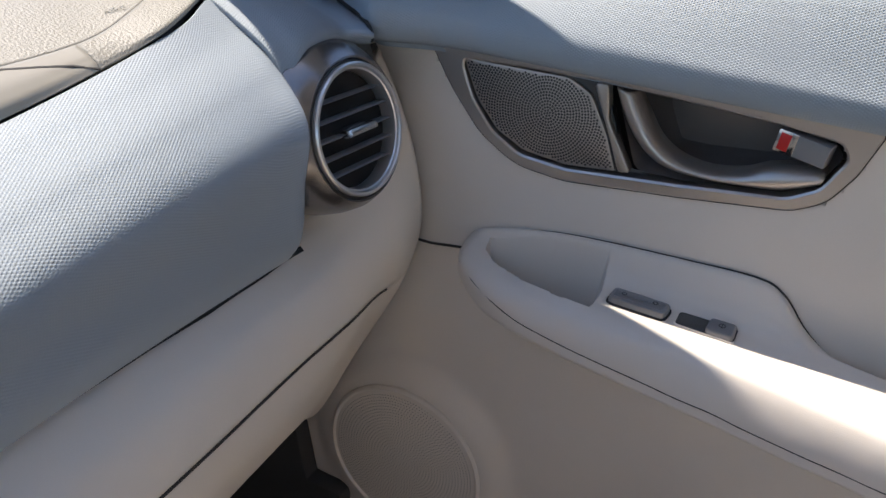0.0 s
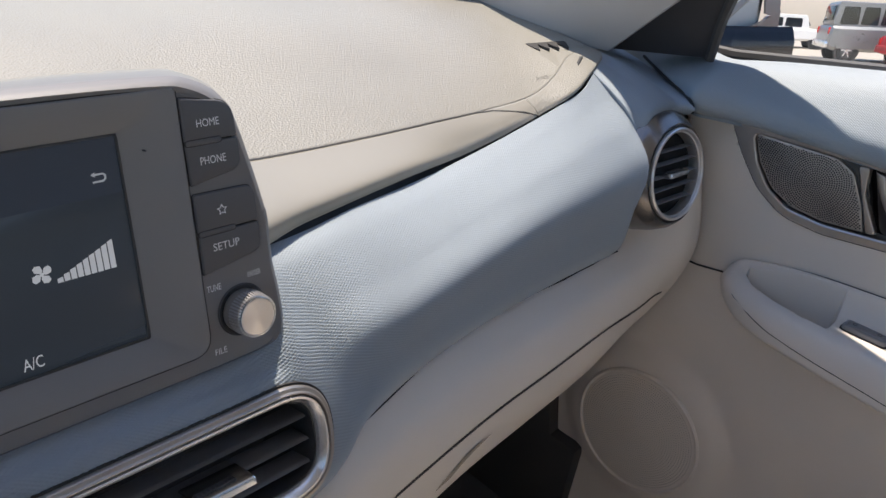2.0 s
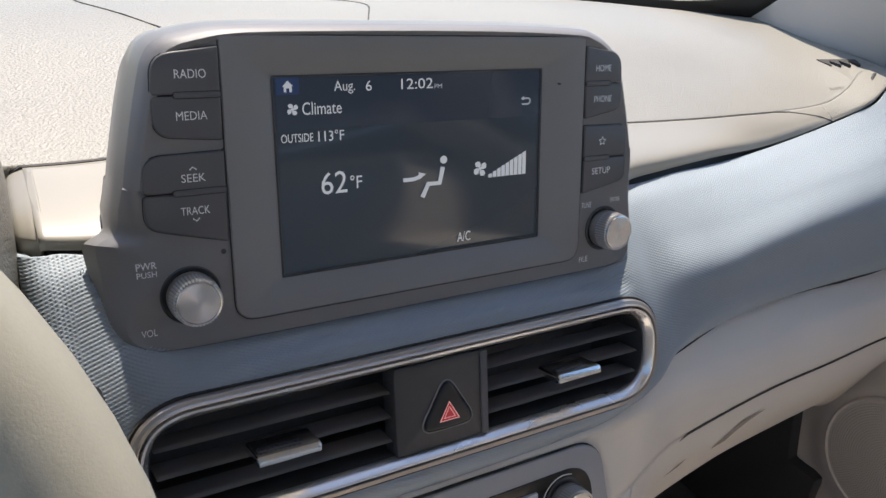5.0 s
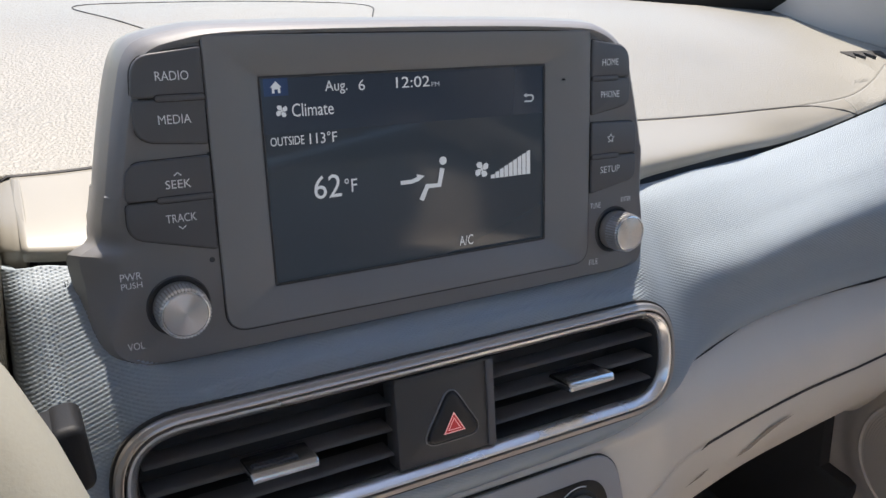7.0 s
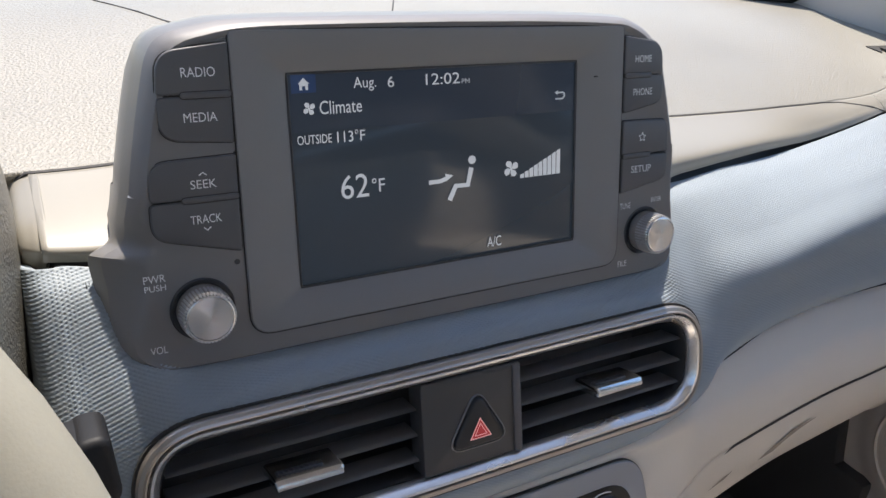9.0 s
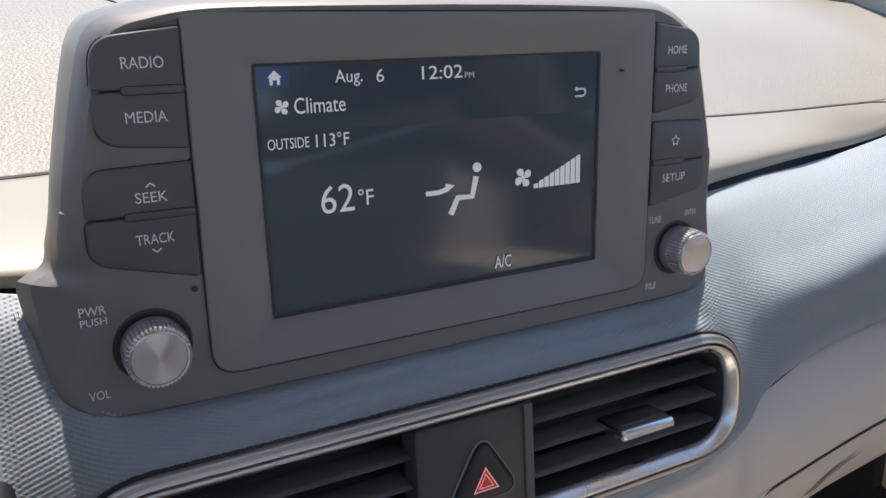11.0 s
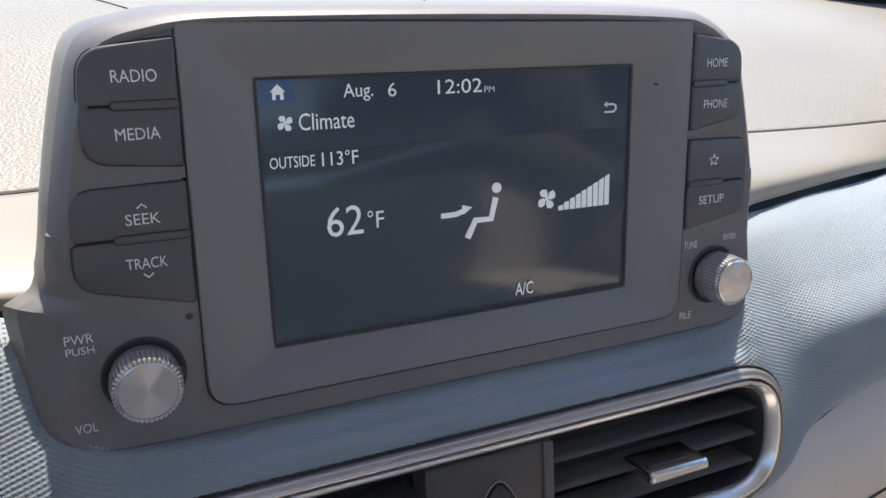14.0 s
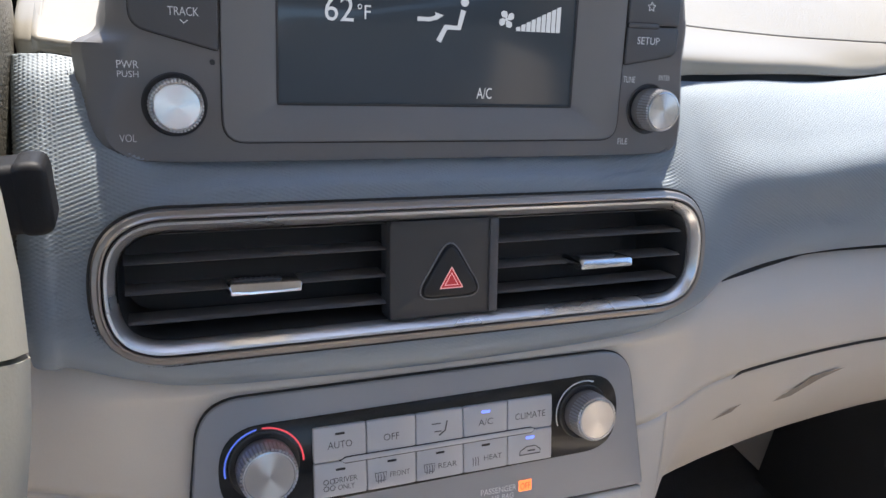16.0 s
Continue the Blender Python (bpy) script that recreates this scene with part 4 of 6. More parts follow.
def fan_mark(cx, cy, r):
    out = [disc(cx, cy, r * 0.18, 8)]
    for k in range(4):
        a = math.pi / 2 * k + 0.5
        c, s = math.cos(a), math.sin(a)
        out.append([(cx + c * x - s * y, cy + s * x + c * y) for x, y in ((0.10 * r, 0.0), (0.30 * r, -0.28 * r), (0.75 * r, -0.35 * r), (1.0 * r, 0.0), (0.9 * r, 0.33 * r), (0.5 * r, 0.38 * r))])
    return out


part("fan_symbol", flat(fan_mark(-0.0678, 0.0800, 0.0030), SCR, Z), PIXEL, unit)
part("fan_symbol", flat(fan_mark(0.0372, 0.0432, 0.0046), SCR, Z), PIXEL, unit)
bars = []
for k in range(9):
    x = 0.0428 + k * 0.00285
    bars.append([(x, 0.0378), (x + 0.0023, 0.0378), (x + 0.0023, 0.0400 + k * 0.00135), (x, 0.0396 + k * 0.00128)])
for bar in bars:
    part("fan_speed_bar", flat([bar], SCR, Z), PIXEL, unit)
part("airflow_symbol", flat([stroke([(-0.0102, 0.0412), (-0.004, 0.0412), (0.0000, 0.0424)], 0.0020), [(-0.0006, 0.0409), (0.0032, 0.0434), (-0.0012, 0.0446)],
                             disc(0.0141, 0.0500, 0.0021), stroke([(0.0136, 0.0462), (0.0115, 0.0378), (0.0046, 0.0380), (0.0010, 0.0312)], 0.0026)], SCR, Z), PIXEL, unit)
part("back_symbol", flat([stroke([(0.0645, 0.0766), (0.0690, 0.0766), (0.0700, 0.0776), (0.0700, 0.0790), (0.0690, 0.0797), (0.0655, 0.0797)], 0.0008), [(0.0640, 0.0797), (0.0657, 0.0786), (0.0657, 0.0809)]], SCR, Z), DIMPIXEL, unit)

# keys
KEYSET = [
    ("RADIO", [(-0.1318, 0.0892), (-0.1302, 0.1058), (-0.1020, 0.1092), (-0.1024, 0.0892)], (-0.1213, 0.0958, -0.1080, 0.0996)),
    ("MEDIA", [(-0.1318, 0.0884), (-0.1024, 0.0884), (-0.1028, 0.0690), (-0.1318, 0.0716)], (-0.1220, 0.0783, -0.1088, 0.0820)),
    ("SEEK", [(-0.1387, 0.0474), (-0.1378, 0.0634), (-0.1027, 0.0642), (-0.1031, 0.0474)], (-0.1222, 0.0515, -0.1117, 0.0551)),
    ("TRACK", [(-0.1387, 0.0466), (-0.1031, 0.0466), (-0.1035, 0.0230), (-0.1392, 0.0322)], (-0.1236, 0.0370, -0.1110, 0.0406)),
    ("HOME", [(0.1052, 0.0868), (0.1323, 0.0868), (0.1310, 0.1032), (0.1052, 0.1072)], (0.1120, 0.0932, 0.1234, 0.0968)),
    ("PHONE", [(0.1053, 0.0862), (0.1056, 0.0670), (0.1325, 0.0716), (0.1323, 0.0862)], (0.1115, 0.0759, 0.1246, 0.0796)),
    ("", [(0.1056, 0.0440), (0.1383, 0.0440), (0.1378, 0.0620), (0.1056, 0.0628)], None),
    ("SETUP", [(0.1058, 0.0432), (0.1056, 0.0232), (0.1383, 0.0288), (0.1383, 0.0432)], (0.1120, 0.0340, 0.1262, 0.0378)),
]
for word, outline, where in KEYSET:
    o = resample(rounded(outline, [0.0009 if abs(p[0]) < 0.107 else 0.0020 if min(abs(p[1] - q) for q in (0.0888, 0.0470, 0.0865, 0.0436)) < 0.0008 else (0.0105 if p[0] < 0 or word == "HOME" else 0.0060) for p in outline], 8), 100)
    part("key_gap", slab(inset(o, -0.0004), -0.003, 0.0004, 0.0001, POD), SEAM, unit)
    key = part("key", slab(o, -0.002, 0.0017, 0.0008, POD, 3), BUTTON, unit, "charcoal key with pale lettering")
    if where:
        letters(word, where[0], where[1], where[2], where[3], POD, 0.00178, WHITEINK, key)
    else:
        pts = []
        for k in range(10):
            a, r = math.pi / 2 + k * math.pi / 5, 0.0026 if k % 2 == 0 else 0.0012
            pts.append((0.1191 + r * math.cos(a), 0.0533 + r * math.sin(a)))
        ring = [stroke([pts[k], pts[(k + 1) % 10]], 0.0004) for k in range(10)]
        part("star_symbol", flat(ring, POD, 0.00176, 0.0001), WHITEINK, key)
    if word == "SEEK":
        part("arrow_symbol", flat([stroke([(-0.1184, 0.0568), (-0.1169, 0.0581), (-0.1154, 0.0568)], 0.0005)], POD, 0.00176, 0.0001), WHITEINK, key)
    if word == "TRACK":
        part("arrow_symbol", flat([stroke([(-0.1187, 0.0353), (-0.1172, 0.0340), (-0.1157, 0.0353)], 0.0005)], POD, 0.00176, 0.0001), WHITEINK, key)
# slots between the paired keys
for x0, x1, v in ((-0.1224, -0.1022, 0.0888), (-0.1262, -0.1028, 0.0470), (0.1054, 0.1235, 0.0865), (0.1058, 0.1250, 0.0436)):
    o = resample(rounded([(x0, v - 0.0012), (x1, v - 0.0012), (x1, v + 0.0012), (x0, v + 0.0012)], 0.0011, 4), 40)
    part("key_slot", slab(inset(o, -0.0004), 0, 0.0018, 0.0001, POD), SEAM, unit)
    part("key_bar", slab(o, 0, 0.0022, 0.0004, POD), BUTTON, unit)
letters("PWR", -0.1446, 0.0148, -0.1360, 0.0180, POD, 0.0013, WHITEINK, unit)
letters("PUSH", -0.1446, 0.0112, -0.1362, 0.0138, POD, 0.0013, WHITEINK, unit)
letters("VOL", -0.1452, -0.0160, -0.1384, -0.0127, POD, 0.0011, WHITEINK, unit)
letters("TUNE", 0.1064, 0.0139, 0.1140, 0.0172, POD, 0.0002, WHITEINK, unit)
letters("ENTER", 0.1292, 0.0156, 0.1366, 0.0182, POD, 0.0002, WHITEINK, unit)
letters("FILE", 0.1062, -0.0192, 0.1126, -0.0160, POD, 0.0002, WHITEINK, unit)
part("reset_hole", slab(resample(disc(-0.1060, 0.0182, 0.0012, 20), 20), -0.001, 0.0003, 0.0001, POD), BLACK, unit)
part("sensor_dot", slab(resample(disc(0.0868, 0.0870, 0.0004, 10), 10), -0.001, 0.0014, 0.0001, POD), BLACK, unit)


def knob(cx, cy, frame_m, parent, r, h, material_side, name="knob", label="spun aluminium knob with a knurled silver rim", teeth=44):
    m = frame_m @ Matrix.Translation((cx, cy, 0))
    kn = part(name, lathe([(r, 0.001), (r, h * 0.34), (r * 0.97, h * 0.40), (r * 0.90, h - 0.0016)], m, 48), material_side, parent, label)
    part("recess", lathe([(r * 1.22, -0.004), (r * 1.22, 0.0002), (r * 1.17, 0.0009), (r * 1.10, 0.0004)], m, 48), BLACK, kn)
    part("rim", lathe([(r * 0.905, h - 0.0026), (r * 0.905, h - 0.0012), (r * 0.875, h - 0.0001), (r * 0.835, h), (r * 0.815, h - 0.0006)], m, 64), CHROME, kn, "bright rim")
    face = part("face", lathe([(r * 0.81, -0.001), (r * 0.81, 0.0), (r * 0.5, 0.0001), (0.00001, 0.0002)], Matrix(), 64), SPUN, kn, "spun aluminium face", angle=60)
    face.matrix_basis = m @ Matrix.Translation((0, 0, h - 0.0003))
    bm = bmesh.new()
    for k in range(teeth):
        p = m @ Matrix.Rotation(2 * math.pi * k / teeth, 4, "Z") @ Matrix.Translation((r * 0.945, 0, h * 0.66)) @ Matrix.Rotation(-0.085, 4, "Y")
        bmesh.ops.create_cube(bm, size=1, matrix=p @ Matrix.Diagonal((0.0012, r * 0.075, h * 0.50, 1)))
    part("knurling", bm, KNURL, kn, smooth=False)["kind"] = "stuff"
    return kn


knob(-0.1222, 0.0000, POD, unit, 0.0112, 0.0150, TITAN)
knob(0.1238, 0.0000, POD, unit, 0.0112, 0.0150, TITAN)

# ---- centre air vent ----
vent = thing("centre_air_vent", "wide black air vent in a satin silver surround", "air vent")
ring0 = resample(rounded([(-0.1605, -0.0347), (0.1600, -0.0347), (0.1600, 0.0347), (-0.1605, 0.0347)], 0.0352, 14), 200)
ring3 = inset(ring0, 0.0105)
part("outer_groove", band([(inset(ring0, -0.0013), -0.010), (inset(ring0, -0.0013), -0.0002), (ring0, -0.0002), (ring0, -0.010)], VEN), SEAM, vent)
part("surround", band([(ring0, -0.010), (ring0, 0.0010), (inset(ring0, 0.0008), 0.0022), (inset(ring0, 0.0026), 0.0026), (inset(ring0, 0.0034), 0.0036), (inset(ring0, 0.0040), 0.0034), (inset(ring0, 0.0042), 0.0022), (inset(ring0, 0.0042), -0.012)], VEN), SURROUND, vent, "satin bronze grey outer surround")
part("inner_groove", band([(inset(ring0, 0.0041), -0.010), (inset(ring0, 0.0041), 0.0014), (inset(ring0, 0.0049), 0.0014), (inset(ring0, 0.0049), -0.010)], VEN), SEAM, vent)
part("inner_rim", band([(inset(ring0, 0.0048), -0.012), (inset(ring0, 0.0048), 0.0028), (inset(ring0, 0.0054), 0.0038), (inset(ring0, 0.0066), 0.0036), (inset(ring0, 0.0086), 0.0012), (inset(ring0, 0.0100), -0.0016), (inset(ring0, 0.0107), -0.012)], VEN), SILVER, vent, "bright satin silver inner rim")
part("duct", layers([(inset(ring3, 0.0002), -0.002), (inset(ring3, 0.003), -0.045)][::-1], False, True, VEN), BLACK, vent, "black duct")


def slat(x0, x1, v, parent, m, depth=0.013, t=0.0016, bow=0.0):
    n = 12
    o = resample(rounded([(-depth, -t), (0.0, -t * 0.5), (0.0, t * 0.5), (-depth, t)], t * 0.45, 3), 16)
    mm = m @ frame_at((0, v, -0.004), (0, 0, 1), (1, 0, 0))
    part("slat", layers([([(p[0], p[1]) for p in o], x0), ([(p[0], p[1]) for p in o], x1)], True, True, mm), SLAT, parent)


for v in (0.0235, 0.0105, -0.0030, -0.0165):
    slat(-0.1470, -0.0285, v, vent, VEN, 0.017, 0.0014)
    slat(0.0290, 0.1470, v, vent, VEN, 0.017, 0.0014)


def lever(x0, x1, v, m, parent, w=0.006):
    """A bright wedge on a slat, with a black ribbed grip behind its upper edge."""
    o = resample(rounded([(x0, v - 0.0030), (x1, v - 0.0026), (x1, v + 0.0026), (x0, v + 0.0030)], 0.0016, 4), 48)
    lv = part("lever", layers([(o, -0.010), (o, w - 0.0035), (inset(o, 0.0004), w - 0.0012), ([(p[0], v + (p[1] - v) * 0.5 - 0.0011) for p in inset(o, 0.0010)], w)], True, True, m), CHROME, parent, "chrome adjusting lever")
    part("grip", box((x1 - x0) * 0.66, 0.0012, 0.0042, m @ Matrix.Translation((x0 + (x1 - x0) * 0.40, v + 0.0031, w - 0.0064)), 0.0005), BLACK, lv, "black ribbed grip")
    for k in range(9):
        part("rib", box(0.0007, 0.0005, 0.0036, m @ Matrix.Translation((x0 + (x1 - x0) * (0.11 + 0.072 * k), v + 0.0038, w - 0.0063)), 0.0), CONSOLEBLACK, lv)


lever(-0.1050, -0.0722, -0.0015, VEN, vent, 0.009)
lever(0.0730, 0.1060, -0.0020, VEN, vent, 0.009)

hz = part("hazard_panel", slab(resample(rounded([(-0.0288, -0.0246), (0.0292, -0.0246), (0.0292, 0.0246), (-0.0288, 0.0246)], 0.001, 3), 60), -0.012, 0.0010, 0.0016, VEN), CONSOLEBLACK, vent, "charcoal panel between the two openings")
part("panel_edge", slab(resample(rounded([(0.0240, -0.0243), (0.0288, -0.0243), (0.0288, 0.0243), (0.0240, 0.0243)], 0.0006, 3), 40), 0, 0.0020, 0.0007, VEN), BUTTON, vent)
tri_o = resample(rounded([(-0.0150, -0.0140), (0.0200, -0.0140), (0.0025, 0.0150)], 0.0048, 8), 60)
# raised ring, paler than the panel, stands in for highlights on the recess edge
part("rim_highlight", band([(inset(tri_o, -0.0016), 0.0), (inset(tri_o, -0.0014), 0.0016), (inset(tri_o, -0.0008), 0.0018), (inset(tri_o, -0.0007), 0.0)], VEN), BEZEL, vent)
part("button_gap", slab(inset(tri_o, -0.0007), 0, 0.0012, 0.0001, VEN), SEAM, vent)
hb = part("hazard_button", slab(tri_o, 0, 0.0032, 0.0016, VEN, 3), HAZBLACK, vent, "dark grey triangular hazard button with a red mark")


def tri_ring(cx, cy, r, t):
    P = [Vector((cx + r * math.cos(math.pi / 2 + k * 2 * math.pi / 3) * 1.0, cy + r * math.sin(math.pi / 2 + k * 2 * math.pi / 3))) for k in range(3)]
    c = Vector((cx, cy))
    out = []
    for k in range(3):
        a, b = P[k], P[(k + 1) % 3]
        f = 1 - t * 2 / r
        out.append([tuple(a), tuple(b), tuple(c + (b - c) * f), tuple(c + (a - c) * f)])
    return out


MX, MY = 0.0026, -0.0060
part("hazard_glow", flat([[(MX + 0.0072 * math.cos(a), MY + 0.0072 * math.sin(a)) for a in (math.pi / 2, math.pi * 7 / 6, math.pi * 11 / 6)]], VEN, 0.0033, 0.0001), HAZRED, hb)
part("hazard_mark", flat(tri_ring(MX, MY, 0.0074, 0.0005), VEN, 0.0035, 0.0001), HAZWHITE, hb, "pale red outer triangle")
part("hazard_mark", flat(tri_ring(MX, MY, 0.0044, 0.0004), VEN, 0.0035, 0.0001), HAZWHITE, hb, "pale red inner triangle")

# ---- climate controls ----
clim = thing("climate_control_panel", "silver grey climate panel with ten silver keys and two knobs", "climate control")
HV = frame_at((0.0010, -0.0545, 0.8390), (1, 0, 0), (0, -1, 0.35))
outer = resample(rounded([(-0.1290, -0.0500), (0.1290, -0.0500), (0.1170, 0.0335), (-0.1200, 0.0330)], [0.001, 0.001, 0.022, 0.022], 12), 160)
part("panel_gap", slab(inset(outer, -0.0006), -0.010, 0.0012, 0.0002, HV), SEAM, clim)
part("panel", slab(outer, -0.008, 0.0026, 0.0012, HV, 3), STACKGREY, clim, "silver grey panel")
black_o = resample(rounded([(-0.1125, -0.0255), (0.1090, -0.0235), (0.1090, 0.0215), (-0.1125, 0.0190)], 0.0222, 12), 160)
part("black_field", slab(black_o, 0, 0.0032, 0.0004, HV), GLOSSBLACK, clim, "gloss black field")
COLS = [-0.0680, -0.0408, -0.0145, 0.0120, 0.0380, 0.0655]
WORDS = [["AUTO", "OFF", "", "A/C", "CLIMATE"], ["DRIVER ONLY", "FRONT", "REAR", "HEAT", ""]]
for r, (v0, v1) in enumerate(((-0.0040, 0.0138), (-0.0225, -0.0046))):
    for c in range(5):
        x0, x1 = COLS[c] + 0.0002, COLS[c + 1] - 0.0002
        o = resample(rounded([(x0, v0), (x1, v0), (x1, v1), (x0, v1)], 0.0006, 3), 40)
        key = part("key", slab(o, 0, 0.0052, 0.0006, HV, 3), KEYSILVER, clim, "silver key with dark lettering")
        xm, w = (x0 + x1) / 2, 0.00528
        word = WORDS[r][c]
        vm = 0.0042 if r == 0 else -0.0160
        if word == "DRIVER ONLY":
            letters("DRIVER", xm - 0.0035, vm + 0.0004, xm + 0.0085, vm + 0.0032, HV, w, INK, key)
            letters("ONLY", xm - 0.0015, vm - 0.0034, xm + 0.0070, vm - 0.0006, HV, w, INK, key)
            part("seat_symbol", flat([stroke(disc(xm - 0.0075 + dx, vm + dy, 0.0013, 8) + [(xm - 0.0062 + dx, vm + dy)], 0.0004) for dx in (0, 0.0032) for dy in (-0.0018, 0.0016)], HV, w, 0.0001), INK, key)
        elif word in ("FRONT", "REAR", "HEAT"):
            letters(word, xm - 0.0010, vm - 0.0012, xm + 0.0095, vm + 0.0016, HV, w, INK, key)
            fr = [(xm - 0.0090, vm + 0.0020), (xm - 0.0030, vm + 0.0020), (xm - 0.0035, vm - 0.0022), (xm - 0.0085, vm - 0.0022), (xm - 0.0090, vm + 0.0020)]
            marks = [stroke([(xm - 0.0075 + k * 0.0015, vm - 0.0034), (xm - 0.0073 + k * 0.0015, vm - 0.0004), (xm - 0.0076 + k * 0.0015, vm + 0.0014)], 0.0004) for k in range(3)]
            part("heat_symbol", flat(([] if word == "HEAT" else [stroke(fr, 0.0004)]) + marks, HV, w, 0.0001), INK, key)
        elif word:
            hw = {"AUTO": 0.0062, "OFF": 0.0042, "A/C": 0.0042, "CLIMATE": 0.0092}[word]
            letters(word, xm - hw, vm - 0.0018, xm + hw, vm + 0.0018, HV, w, INK, key)
        elif r == 0:
            part("airflow_symbol", flat([stroke([(xm + 0.0040, vm + 0.0040), (xm + 0.0030, vm - 0.0010), (xm - 0.0005, vm - 0.0035)], 0.0008), stroke([(xm - 0.0045, vm + 0.0030), (xm + 0.0005, vm + 0.0030)], 0.0006), stroke([(xm - 0.0030, vm - 0.0012), (xm + 0.0008, vm - 0.0012)], 0.0006)], HV, w, 0.0001), INK, key)
        else:
            part("recirculate_symbol", flat([stroke([(xm - 0.0065, vm - 0.0020), (xm - 0.0060, vm + 0.0004), (xm - 0.0020, vm + 0.0024), (xm + 0.0030, vm + 0.0024), (xm + 0.0062, vm + 0.0002), (xm + 0.0062, vm - 0.0020), (xm - 0.0065, vm - 0.0020)], 0.0006), stroke([(xm - 0.0015, vm), (xm + 0.0030, vm)], 0.0009)], HV, w, 0.0001), INK, key)
        if not (r == 0 and c in (1, 2, 4)):
            lit = (r == 0 and c == 3) or (r == 1 and c == 4)
            part("indicator", flat([[(xm - 0.0024, v1 - 0.0046), (xm + 0.0024, v1 - 0.0046), (xm + 0.0024, v1 - 0.0034), (xm - 0.0024, v1 - 0.0034)]], HV, w, 0.0001), LEDBLUE if lit else SEAM, key)
o = resample(rounded([(-0.0545, -0.0057), (0.0548, -0.0057), (0.0548, -0.0029), (-0.0545, -0.0029)], 0.0013, 5), 60)
part("key_slot", slab(inset(o, -0.0004), 0.003, 0.0055, 0.0001, HV), SEAM, clim)
part("key_bar", slab(o, 0.003, 0.0058, 0.0004, HV), KEYSILVER, clim, "silver bar between the rows of keys")
knob(-0.0910, -0.0015, HV @ Matrix.Translation((0, 0, 0.003)), clim, 0.0140, 0.0150, TITAN)
knob(0.0868, 0.0005, HV @ Matrix.Translation((0, 0, 0.003)), clim, 0.0128, 0.0150, TITAN)


def arc(cx, cy, r, a0, a1, width, n=12):
    return stroke([(cx + r * math.cos(radians(a0 + (a1 - a0) * k / n)), cy + r * math.sin(radians(a0 + (a1 - a0) * k / n))) for k in range(n + 1)], width)


part("cold_mark", flat([arc(-0.0910, -0.0015, 0.0188, 100, 190, 0.0009)], HV, 0.0034, 0.0001), glow("blue_mark", (0.10, 0.18, 0.75), 0.3), clim)
part("warm_mark", flat([arc(-0.0910, -0.0015, 0.0188, 0, 92, 0.0009)], HV, 0.0034, 0.0001), glow("red_mark", (0.75, 0.08, 0.10), 0.3), clim)
part("fan_mark", flat([arc(0.0868, 0.0005, 0.0178, 70, 200, 0.0007)], HV, 0.0034, 0.0001), WHITEINK, clim)
letters("PASSENGER", 0.0232, -0.0385, 0.0448, -0.0350, HV, 0.0028, WHITEINK, clim, bold=0.01)
letters("AIR BAG", 0.0290, -0.0428, 0.0430, -0.0396, HV, 0.0028, WHITEINK, clim, bold=0.01)
part("warning_light", flat([[(0.0462, -0.0400), (0.0540, -0.0400), (0.0540, -0.0338), (0.0462, -0.0338)]], HV, 0.0028, 0.0002), LEDORANGE, clim, "orange lit warning field")
letters("OFF", 0.0470, -0.0390, 0.0532, -0.0352, HV, 0.0032, mat("burnt_print", (0.30, 0.05, 0.02), 0.5, vary=0), clim)

# shelf edge below the climate panel
shelf = part("stack_shelf", slab(resample(rounded([(-0.1330, -0.110), (0.1330, -0.110), (0.1290, -0.0512), (-0.1290, -0.0512)], 0.003, 4), 60), -0.006, 0.0040, 0.0025, HV, 3), CREAM, dash, "cream panel below the climate controls")

# ---- side air vent ----
side = thing("side_air_vent", "round black air vent in a satin silver bezel", "air vent")
R0 = 0.0470
def ring_at(r, up, w, n=72):
    return ([(r * math.cos(2 * math.pi * i / n), r * 1.02 * math.sin(2 * math.pi * i / n) + up) for i in range(n)], w)


part("bezel", layers([ring_at(*q) for q in ((0.030, 0.0, -0.060), (0.062, 0.004, -0.060), (0.0640, 0.004, -0.036), (0.0605, 0.003, -0.018), (0.0550, 0.0012, -0.006), (0.0490, 0.0, 0.0010), (0.0475, 0.0, 0.0003), (0.0475, 0.0, -0.012), (0.030, 0.0, -0.014))], True, True, SV), GUNMETAL, side, "glossy gunmetal bezel")
part("groove", lathe([(0.0476, -0.010), (0.0476, 0.0004), (0.0460, 0.0004), (0.0460, -0.010)], SV, 72), SEAM, side)
part("rim", lathe([(0.0460, -0.012), (0.0460, 0.0033), (0.0450, 0.0046), (0.0432, 0.0044), (0.0424, 0.0030), (0.0424, 0.0018), (0.0412, 0.0012), (0.0405, -0.004), (0.0405, -0.012)], SV, 72), SILVER, side, "bright satin silver rim")
part("duct", lathe([(0.020, -0.0135), (0.0408, -0.0135), (0.0408, -0.0125)], SV, 60), BLACK, side, "black duct")
for v in (-0.026, -0.0135, -0.001, 0.0115, 0.024):
    hw = math.sqrt(0.0405 ** 2 - v * v)
    o = resample(rounded([(-0.010, -0.0012), (0.0, -0.0006), (0.0, 0.0006), (-0.010, 0.0012)], 0.0004, 3), 16)
    part("slat", layers([(o, -hw), (o, hw)], True, True, SV @ frame_at((0, v, -0.0015), (0, 0, 1), (1, 0, 0))), SLAT, side)
lever(-0.0150, 0.0160, 0.0005, SV, side, 0.0060)

# ---- passenger door ----
door = thing("door_1", "cream passenger door panel with embossed upper trim", "car door", kind="structure")
DX = 0.735


def smooth(a, b, x):
    t = np.clip((x - a) / (b - a), 0, 1)
    return t * t * (3 - 2 * t)


